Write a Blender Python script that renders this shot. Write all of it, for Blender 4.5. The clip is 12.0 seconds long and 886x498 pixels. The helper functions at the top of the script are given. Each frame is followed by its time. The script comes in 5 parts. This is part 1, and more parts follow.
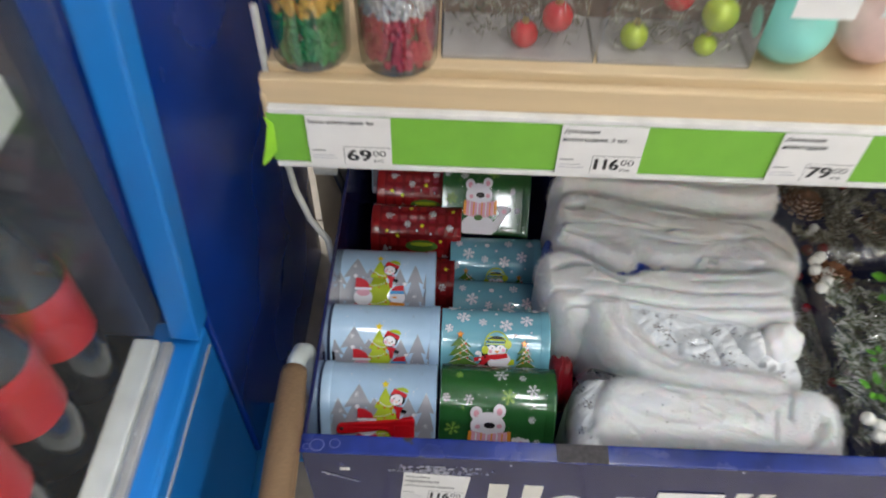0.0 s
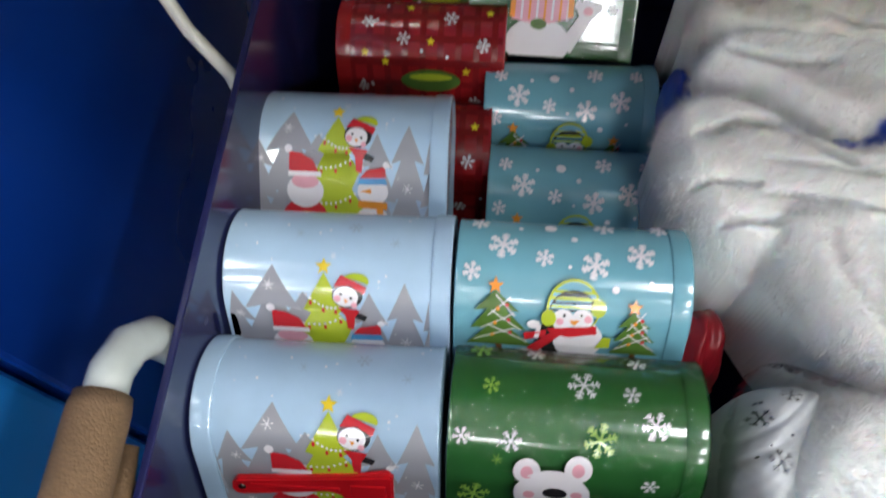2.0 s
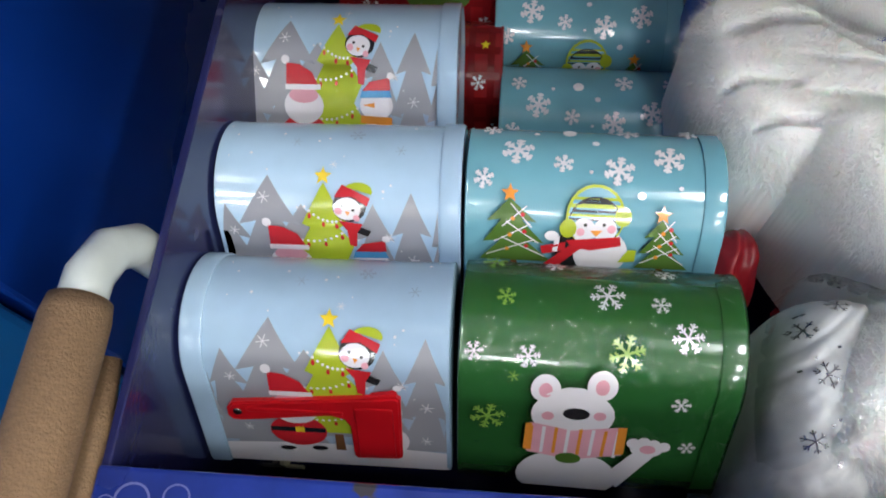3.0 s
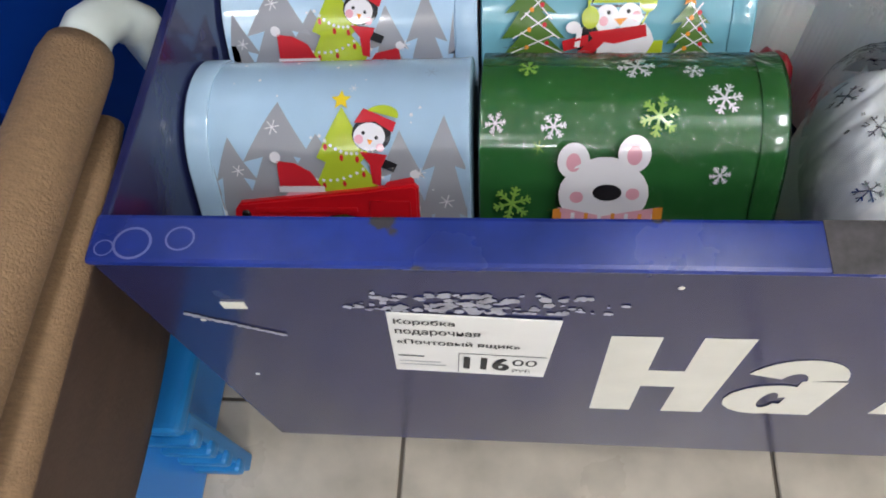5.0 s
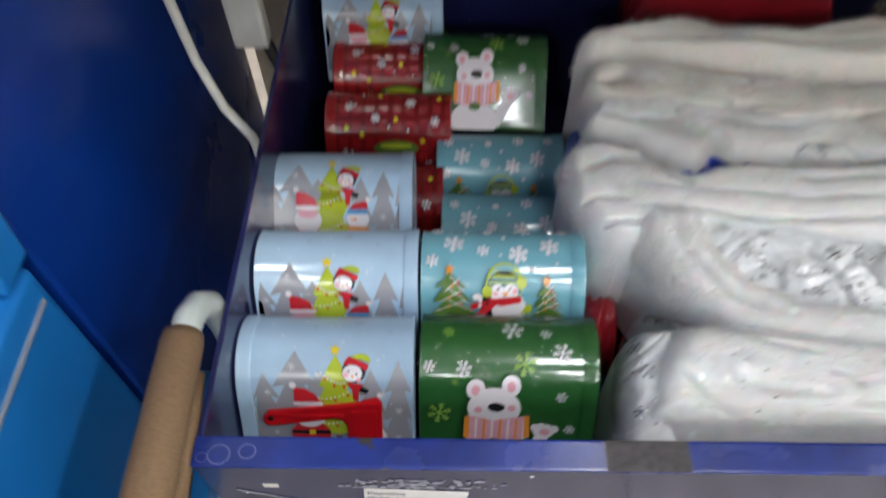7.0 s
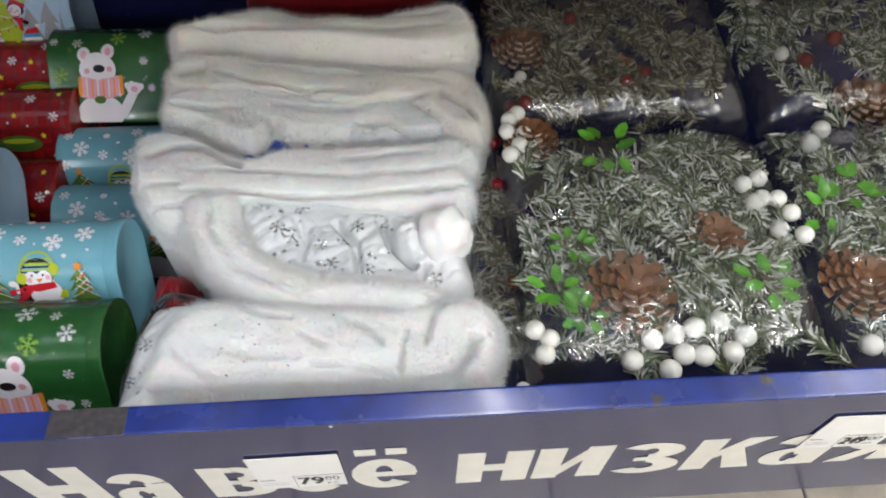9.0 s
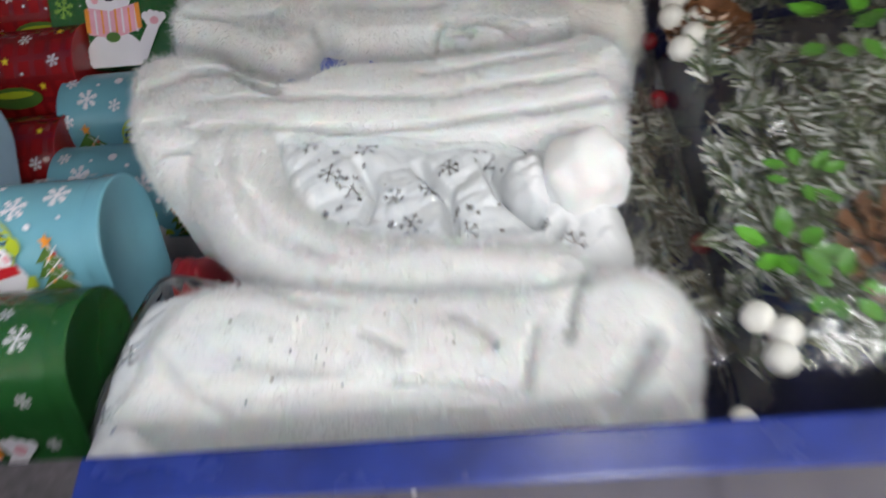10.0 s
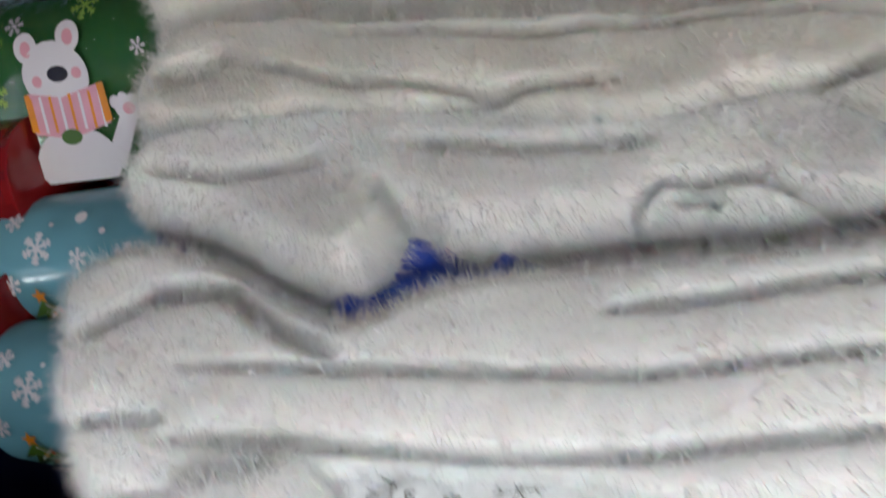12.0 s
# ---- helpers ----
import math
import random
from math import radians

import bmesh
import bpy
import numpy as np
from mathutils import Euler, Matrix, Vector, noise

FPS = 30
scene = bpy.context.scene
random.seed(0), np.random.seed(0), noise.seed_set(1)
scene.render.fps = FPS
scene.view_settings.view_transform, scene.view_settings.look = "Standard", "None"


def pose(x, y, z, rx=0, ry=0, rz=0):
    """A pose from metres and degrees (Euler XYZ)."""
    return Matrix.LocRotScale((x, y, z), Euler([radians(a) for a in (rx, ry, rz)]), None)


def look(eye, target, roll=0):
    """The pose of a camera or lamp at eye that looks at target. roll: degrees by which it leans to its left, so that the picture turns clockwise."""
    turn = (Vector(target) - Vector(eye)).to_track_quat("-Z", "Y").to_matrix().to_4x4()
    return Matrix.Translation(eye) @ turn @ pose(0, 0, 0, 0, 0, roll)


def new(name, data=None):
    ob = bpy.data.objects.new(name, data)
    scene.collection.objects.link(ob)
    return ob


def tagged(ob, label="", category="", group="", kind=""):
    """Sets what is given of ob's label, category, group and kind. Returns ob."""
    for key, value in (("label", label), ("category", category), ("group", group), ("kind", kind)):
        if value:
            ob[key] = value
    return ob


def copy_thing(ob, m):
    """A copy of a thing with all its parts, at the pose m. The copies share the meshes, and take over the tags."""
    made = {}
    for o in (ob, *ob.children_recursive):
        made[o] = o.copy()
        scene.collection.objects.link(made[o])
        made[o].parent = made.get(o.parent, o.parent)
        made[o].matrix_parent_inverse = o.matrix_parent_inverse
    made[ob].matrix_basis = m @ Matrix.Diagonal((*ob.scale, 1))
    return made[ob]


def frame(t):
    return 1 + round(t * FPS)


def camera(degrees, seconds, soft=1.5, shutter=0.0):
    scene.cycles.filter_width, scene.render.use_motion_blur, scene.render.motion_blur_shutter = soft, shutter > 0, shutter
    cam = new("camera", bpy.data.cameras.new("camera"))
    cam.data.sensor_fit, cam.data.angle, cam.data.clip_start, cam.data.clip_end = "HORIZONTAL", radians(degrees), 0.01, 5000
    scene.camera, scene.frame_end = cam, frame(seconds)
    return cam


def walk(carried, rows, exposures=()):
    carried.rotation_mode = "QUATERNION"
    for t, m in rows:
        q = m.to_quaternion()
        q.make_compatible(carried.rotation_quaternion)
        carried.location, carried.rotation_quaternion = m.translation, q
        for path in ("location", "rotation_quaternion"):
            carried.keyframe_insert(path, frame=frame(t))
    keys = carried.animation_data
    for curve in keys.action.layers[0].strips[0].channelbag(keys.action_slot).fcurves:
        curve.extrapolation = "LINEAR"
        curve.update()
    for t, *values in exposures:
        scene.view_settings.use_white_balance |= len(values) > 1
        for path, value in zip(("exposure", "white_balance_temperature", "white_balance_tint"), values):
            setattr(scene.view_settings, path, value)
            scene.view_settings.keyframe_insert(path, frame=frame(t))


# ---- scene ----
cam = camera(61.3, 12.0, soft=1.8, shutter=0.6)
PATH = [
    (0, (0.137, -0.306, 1.068), (0.119, 0.971, -0.471), 1.6),
    (0.5, (0.143, -0.174, 0.94), (0.101, 1.02, -0.663), 0.9),
    (0.8, (0.139, -0.104, 0.881), (0.057, 1.021, -0.77), -0.5),
    (1, (0.141, -0.07, 0.848), (0.069, 1.012, -0.832), -0.2),
    (1.5, (0.156, -0.023, 0.786), (0.039, 0.934, -0.966), -3.3),
    (2, (0.152, 0.006, 0.72), (0.011, 0.864, -1.081), -5.6),
    (2.5, (0.149, -0.001, 0.69), (-0.007, 0.819, -1.128), -7.2),
    (2.7, (0.15, -0.008, 0.682), (-0.012, 0.81, -1.136), -7.7),
    (4.3, (0.155, -0.064, 0.656), (-0.041, 0.816, -1.129), -9.6),
    (4.5, (0.152, -0.085, 0.639), (-0.054, 0.81, -1.137), -10.3),
    (5, (0.151, -0.109, 0.608), (-0.057, 0.808, -1.157), -10.6),
    (5.5, (0.153, -0.11, 0.608), (-0.044, 0.857, -1.131), -9.9),
    (6, (0.154, -0.106, 0.62), (-0.021, 0.91, -1.094), -8.6),
    (6.5, (0.155, -0.105, 0.644), (0.042, 0.948, -1.053), -5.3),
    (7, (0.158, -0.146, 0.826), (0.122, 0.992, -0.818), -1.1),
    (7.3, (0.146, -0.174, 0.883), (0.168, 1.008, -0.73), 1.4),
    (7.4, (0.152, -0.179, 0.89), (0.188, 1.004, -0.722), 2.1),
    (7.5, (0.167, -0.176, 0.89), (0.22, 0.995, -0.73), 3.2),
    (7.7, (0.218, -0.168, 0.887), (0.334, 0.957, -0.763), 5.8),
    (9.3, (0.499, -0.18, 0.84), (0.551, 0.916, -0.832), -0.7),
    (9.5, (0.496, -0.175, 0.796), (0.489, 0.934, -0.868), -3.6),
    (10, (0.471, -0.082, 0.664), (0.313, 1.031, -0.99), -11.3),
    (10.5, (0.479, 0.02, 0.622), (0.214, 1.115, -1.031), -16.4),
    (11, (0.47, 0.064, 0.578), (0.151, 1.119, -1.091), -19.4),
    (11.5, (0.443, 0.087, 0.547), (0.119, 1.114, -1.139), -20.1),
    (11.8, (0.43, 0.14, 0.551), (0.084, 1.12, -1.158), -22.5),
    (12, (0.424, 0.167, 0.556), (0.056, 1.096, -1.177), -25.5),
]
walk(cam, [(t, look(eye, target, roll)) for t, eye, target, roll in PATH],
     exposures=[(0, -0.2), (0.8, -0.15), (1.5, 0.0), (2, 0.2), (2.7, 0.3), (4.3, 0.22), (5, 0.12), (6.5, 0.1), (7.2, 0.0), (7.7, 0.0), (9.5, 0.08), (10.5, -0.08), (11.5, -0.08), (12, 0.02)])

# ---- light ----
world = bpy.data.worlds.new("world")
scene.world = world
world.use_nodes = True
world.node_tree.nodes["Background"].inputs["Color"].default_value = (0.9, 0.95, 1.0, 1)
world.node_tree.nodes["Background"].inputs["Strength"].default_value = 0.02


# ---- materials ----
def ramp(nt, fac, stops):
    node = nt.nodes.new("ShaderNodeValToRGB")
    while len(node.color_ramp.elements) < len(stops):
        node.color_ramp.elements.new(0.5)
    for el, (pos, col) in zip(node.color_ramp.elements, stops):
        el.position, el.color = pos, (*col, 1)
    nt.links.new(fac, node.inputs["Fac"])
    return node.outputs["Color"]


def tex(nt, scale, detail=3.0, kind="ShaderNodeTexNoise", stretch=(1, 1, 1), coord="Object"):
    co = nt.nodes.new("ShaderNodeTexCoord")
    mp = nt.nodes.new("ShaderNodeMapping")
    mp.inputs["Scale"].default_value = stretch
    nt.links.new(co.outputs[coord], mp.inputs["Vector"])
    n = nt.nodes.new(kind)
    n.inputs["Scale"].default_value = scale
    if kind == "ShaderNodeTexNoise":
        n.inputs["Detail"].default_value = detail
    nt.links.new(mp.outputs["Vector"], n.inputs["Vector"])
    return n.outputs["Distance" if kind == "ShaderNodeTexVoronoi" else "Fac"]


def mat(name, color, rough=0.5, metal=0.0, vary=0.12, scale=40.0, bump=0.0, bscale=200.0, coat=0.0, sheen=0.0,
        alpha=1.0, trans=0.0, sss=0.0, rvary=0.0, stretch=(1, 1, 1), worn=None, wscale=18.0, wcut=0.62):
    m = bpy.data.materials.new(name)
    m.use_nodes = True
    nt = m.node_tree
    b = nt.nodes["Principled BSDF"]
    lo = tuple(c * (1 - vary) for c in color)
    hi = tuple(min(1, c * (1 + vary)) for c in color)
    col = ramp(nt, tex(nt, scale, 4, stretch=stretch), [(0.3, lo), (0.7, hi)])
    if worn:
        mixn = nt.nodes.new("ShaderNodeMix")
        mixn.data_type = "RGBA"
        mask = ramp(nt, tex(nt, wscale, 6), [(wcut, (0, 0, 0)), (wcut + 0.03, (1, 1, 1))])
        nt.links.new(mask, mixn.inputs["Factor"])
        nt.links.new(col, mixn.inputs["A"])
        mixn.inputs["B"].default_value = (*worn, 1)
        col = mixn.outputs["Result"]
    nt.links.new(col, b.inputs["Base Color"])
    b.inputs["Roughness"].default_value = rough
    b.inputs["Metallic"].default_value = metal
    b.inputs["Coat Weight"].default_value = coat
    b.inputs["Coat Roughness"].default_value = 0.06
    b.inputs["Sheen Weight"].default_value = sheen
    b.inputs["Alpha"].default_value = alpha
    b.inputs["Transmission Weight"].default_value = trans
    if sss:
        b.inputs["Subsurface Weight"].default_value = sss
        b.inputs["Subsurface Scale"].default_value = 0.01
    if rvary:
        r = ramp(nt, tex(nt, scale * 0.6, 5), [(0.3, (max(0, rough - rvary),) * 3), (0.7, (min(1, rough + rvary),) * 3)])
        nt.links.new(r, b.inputs["Roughness"])
    if bump:
        bn = nt.nodes.new("ShaderNodeBump")
        bn.inputs["Strength"].default_value = bump
        bn.inputs["Distance"].default_value = 0.002
        nt.links.new(tex(nt, bscale, 4), bn.inputs["Height"])
        nt.links.new(bn.outputs["Normal"], b.inputs["Normal"])
        if coat:
            nt.links.new(bn.outputs["Normal"], b.inputs["Coat Normal"])
    return m


def glow(name, color, strength):
    m = bpy.data.materials.new(name)
    m.use_nodes = True
    b = m.node_tree.nodes["Principled BSDF"]
    b.inputs["Base Color"].default_value = (*color, 1)
    b.inputs["Emission Color"].default_value = (*color, 1)
    b.inputs["Emission Strength"].default_value = strength
    return m


def film(name, tint=(0.95, 0.97, 0.98), gloss=0.12, rough=0.08, bump=0.6, bscale=60.0, haze=0.0, ior=1.45):
    """Thin clear plastic: mostly see-through, with a wrinkled gloss and a little haze."""
    m = bpy.data.materials.new(name)
    m.use_nodes = True
    nt = m.node_tree
    nt.nodes.remove(nt.nodes["Principled BSDF"])
    out = nt.nodes["Material Output"]
    tr = nt.nodes.new("ShaderNodeBsdfTransparent")
    tr.inputs["Color"].default_value = (*tint, 1)
    gl = nt.nodes.new("ShaderNodeBsdfGlossy")
    gl.inputs["Roughness"].default_value = rough
    df = nt.nodes.new("ShaderNodeBsdfDiffuse")
    df.inputs["Color"].default_value = (0.8, 0.8, 0.8, 1)
    bn = nt.nodes.new("ShaderNodeBump")
    bn.inputs["Strength"].default_value = bump
    bn.inputs["Distance"].default_value = 0.004
    nt.links.new(tex(nt, bscale, 3), bn.inputs["Height"])
    nt.links.new(bn.outputs["Normal"], gl.inputs["Normal"])
    m1 = nt.nodes.new("ShaderNodeMixShader")
    m1.inputs["Fac"].default_value = haze
    nt.links.new(tr.outputs[0], m1.inputs[1])
    nt.links.new(df.outputs[0], m1.inputs[2])
    m2 = nt.nodes.new("ShaderNodeMixShader")
    fr = nt.nodes.new("ShaderNodeFresnel")
    fr.inputs["IOR"].default_value = ior
    nt.links.new(bn.outputs["Normal"], fr.inputs["Normal"])
    ad = nt.nodes.new("ShaderNodeMath")
    ad.operation = "MULTIPLY_ADD"
    ad.inputs[1].default_value = 1.0
    ad.inputs[2].default_value = gloss * 0.3
    nt.links.new(fr.outputs[0], ad.inputs[0])
    if ior > 1.2:
        nt.links.new(ad.outputs[0], m2.inputs["Fac"])
    else:
        m2.inputs["Fac"].default_value = gloss
    nt.links.new(m1.outputs[0], m2.inputs[1])
    nt.links.new(gl.outputs[0], m2.inputs[2])
    nt.links.new(m2.outputs[0], out.inputs["Surface"])
    return m


# ---- helpers of the place ----
def part(name, bm, material, parent=None, label="", smooth=False):
    me = bpy.data.meshes.new(name)
    bm.normal_update()
    bm.to_mesh(me)
    bm.free()
    for mm in (material if isinstance(material, (list, tuple)) else [material]):
        me.materials.append(mm)
    if smooth:
        me.polygons.foreach_set("use_smooth", [True] * len(me.polygons))
    ob = new(name, me)
    if parent:
        ob.parent = parent
    if label:
        tagged(ob, label=label)
    return ob


def thing(name, at, label, category, group="", kind="", rot=(0, 0, 0)):
    ob = new(name)
    ob.empty_display_size = 0.02
    ob.matrix_basis = pose(*at, *rot)
    return tagged(ob, label, category, group, kind)


def rbox(x0, x1, y0, y1, z0, z1, bev=0.0, seg=2, bm=None):
    bm = bm or bmesh.new()
    vs = bmesh.ops.create_cube(bm, size=1)["verts"]
    for v in vs:
        v.co = Vector((x0 if v.co.x < 0 else x1, y0 if v.co.y < 0 else y1, z0 if v.co.z < 0 else z1))
    if bev:
        es = {e for v in vs for e in v.link_edges}
        bmesh.ops.bevel(bm, geom=list(es), offset=bev, segments=seg, affect="EDGES", profile=0.6)
    return bm


def tube(points, radius, seg=12, bm=None, caps=True):
    """A round tube along points; radius may be one number or one for each point."""
    bm = bm or bmesh.new()
    pts = [Vector(p) for p in points]
    rings = []
    ref = None
    for i, p in enumerate(pts):
        d = (pts[min(i + 1, len(pts) - 1)] - pts[max(i - 1, 0)]).normalized()
        if ref is None:
            ref = d.orthogonal().normalized()
        ref = (ref - d * ref.dot(d)).normalized()
        side = d.cross(ref)
        r = radius[i] if isinstance(radius, (list, tuple)) else radius
        rings.append([bm.verts.new(p + (ref * math.cos(a) + side * math.sin(a)) * r) for a in [k * math.tau / seg for k in range(seg)]])
    for a, b in zip(rings, rings[1:]):
        for k in range(seg):
            bm.faces.new((a[k], a[(k + 1) % seg], b[(k + 1) % seg], b[k]))
    if caps:
        bm.faces.new(rings[0][::-1])
        bm.faces.new(rings[-1])
    return bm


def sphere(c, r, bm=None, u=12, v=8, squash=(1, 1, 1)):
    bm = bm or bmesh.new()
    vs = bmesh.ops.create_uvsphere(bm, u_segments=u, v_segments=v, radius=r)["verts"]
    for w in vs:
        w.co = Vector((w.co.x * squash[0], w.co.y * squash[1], w.co.z * squash[2])) + Vector(c)
    return bm


def lettering(text, x0, x1, z0, height, y=-0.0012, shear=0.0, fat=0.0, depth=0.0004):
    """Text as a bmesh on a plane that faces -y, stretched to run from x0 to x1 with the given height."""
    cu = bpy.data.curves.new("text", "FONT")
    cu.body, cu.shear, cu.offset, cu.resolution_u = text, shear, fat, 4
    ob = bpy.data.objects.new("text", cu)
    scene.collection.objects.link(ob)
    bpy.context.view_layer.update()
    me = bpy.data.meshes.new_from_object(ob.evaluated_get(bpy.context.evaluated_depsgraph_get()))
    bpy.data.objects.remove(ob)
    bpy.data.curves.remove(cu)
    bm = bmesh.new()
    bm.from_mesh(me)
    bpy.data.meshes.remove(me)
    xs = [v.co.x for v in bm.verts] or [0, 1]
    ys = [v.co.y for v in bm.verts] or [0, 1]
    kx, kz = (x1 - x0) / max(1e-6, max(xs) - min(xs)), height / max(1e-6, max(ys) - min(ys))
    for v in bm.verts:
        v.co = Vector((x0 + (v.co.x - min(xs)) * kx, y, z0 + (v.co.y - min(ys)) * kz))
    return bm


# ---- the shop: floor, walls, ceiling, lamps ----
M_TILE = mat("beige_floor_tile", (0.46, 0.41, 0.34), 0.35, vary=0.15, scale=25, bump=0.1, bscale=120, rvary=0.1)
M_GROUT = mat("dark_grout", (0.12, 0.10, 0.08), 0.9)
M_WALL = mat("shop_wall_paint", (0.75, 0.73, 0.7), 0.8, scale=3)
M_CEIL = mat("ceiling_panel", (0.7, 0.7, 0.68), 0.9, scale=8)
M_LAMP = glow("lamp_diffuser", (1.0, 0.98, 0.95), 9.0)
M_STEEL = mat("white_lacquered_steel", (0.75, 0.75, 0.73), 0.4)

floor = part("floor", rbox(-3, 4, -4, 2.5, -0.05, -0.003), M_GROUT)
tagged(floor, "beige speckled ceramic tile shop floor", "floor", kind="structure")
for nm, box in (("wall_north", (-3, 4, 2.5, 2.6, -0.05, 2.95)), ("wall_south", (-3, 4, -4.1, -4, -0.05, 2.95)),
                ("wall_west", (-3.1, -3, -4.1, 2.6, -0.05, 2.95)), ("wall_east", (4, 4.1, -4.1, 2.6, -0.05, 2.95))):
    tagged(part(nm, rbox(*box), M_WALL), "plain grey painted shop wall", "wall", kind="structure")
tagged(part("ceiling", rbox(-3.1, 4.1, -4.1, 2.6, 2.95, 3.0), M_CEIL), "white panel shop ceiling", "ceiling", kind="structure")

LAMP_W = 16.0
lamp_label = "white ceiling lamp panel fixed under the ceiling"
# the unseen row at y -3.7 is added to send slanting light into the bin
for lx in (-2.35, -0.8, 0.8, 2.35):
    for ly in (-3.7, -2.2, -0.62, 1.2):
        lamp = thing("ceiling_lamp", (lx, ly, 2.95), lamp_label, "lamp", group="ceiling lamps")
        part("housing", rbox(-0.17, 0.17, -0.32, 0.32, -0.05, 0, 0.004), M_STEEL, lamp)
        part("diffuser", rbox(-0.155, 0.155, -0.3, 0.3, -0.056, -0.05, 0.002), M_LAMP, lamp)
        li = bpy.data.lights.new("lamp_light", "AREA")
        li.shape, li.size, li.size_y, li.energy, li.color = "RECTANGLE", 0.3, 0.58, LAMP_W, (0.97, 0.985, 1.0)
        lo = new("lamp_light", li)
        lo.matrix_basis = pose(0, 0, -0.06)
        lo.parent = lamp

# ---- the blue bin ----
M_BLUE = mat("navy_painted_steel", (0.016, 0.019, 0.085), 0.16, vary=0.15, scale=9, bump=0.04, bscale=300, rvary=0.08,
             worn=(0.05, 0.055, 0.12), wscale=60, wcut=0.68)
# the lip's blue is brightened for light falling on its upward face; scuffs are wear
M_RIM_LIT = mat("navy_rim_lit_from_above", (0.014, 0.032, 0.22), 0.25, vary=0.3, scale=30, rvary=0.1, worn=(0.05, 0.045, 0.05), wscale=45, wcut=0.66)
M_LETTER = mat("cream_vinyl_letters", (0.72, 0.70, 0.62), 0.45, vary=0.06)
M_PAPER = mat("white_paper", (0.8, 0.79, 0.76), 0.6, vary=0.03)
M_INK = mat("black_ink", (0.02, 0.02, 0.02), 0.6)
M_TAPE = mat("grey_tape_residue", (0.33, 0.33, 0.38), 0.35, vary=0.3, scale=120)

RIM, BIN_X, BIN_Y, BIN_B = 0.388, 1.32, 0.56, 0.140
shop_bin = thing("display_bin", (0, 0, 0), "navy blue painted steel display bin with big cream letters", "bin")
part("front_panel", rbox(0, BIN_X, 0.0, 0.004, BIN_B, RIM - 0.002, 0.001), M_BLUE, shop_bin)
part("front_lip", rbox(-0.0005, BIN_X, -0.0015, 0.018, RIM - 0.004, RIM, 0.0018), M_RIM_LIT, shop_bin, "scuffed navy lip, coloured brighter where light falls on top")
part("side_panel", rbox(0, 0.004, 0.0045, BIN_Y, BIN_B, RIM - 0.001, 0.001), M_BLUE, shop_bin)
part("side_panel", rbox(BIN_X - 0.004, BIN_X, 0.0045, BIN_Y, BIN_B, RIM - 0.001, 0.001), M_BLUE, shop_bin)
part("back_panel", rbox(0.004, BIN_X - 0.004, BIN_Y - 0.004, BIN_Y, BIN_B, RIM + 0.06, 0.001), M_BLUE, shop_bin)
part("bottom_panel", rbox(0.004, BIN_X - 0.004, 0.004, BIN_Y - 0.004, BIN_B, BIN_B + 0.004), M_BLUE, shop_bin)
for fx in (0.03, BIN_X - 0.06):
    for fy in (0.09, BIN_Y - 0.06):
        part("leg", rbox(fx, fx + 0.03, fy, fy + 0.03, 0, BIN_B, 0.002), M_BLUE, shop_bin)


def arc(cx, cy, rx, ry, a0, a1, tx, ty, n=14):
    """Quads of an elliptic ring of thickness tx, ty between two angles in degrees."""
    out = []
    for k in range(n):
        p, q = radians(a0 + (a1 - a0) * k / n), radians(a0 + (a1 - a0) * (k + 1) / n)
        out.append([(cx + rx * math.cos(p), cy + ry * math.sin(p)), (cx + rx * math.cos(q), cy + ry * math.sin(q)),
                    (cx + (rx - tx) * math.cos(q), cy + (ry - ty) * math.sin(q)), (cx + (rx - tx) * math.cos(p), cy + (ry - ty) * math.sin(p))])
    return out


def slab(x0, y0, x1, y1):
    return [[(x0, y0), (x1, y0), (x1, y1), (x0, y1)]]


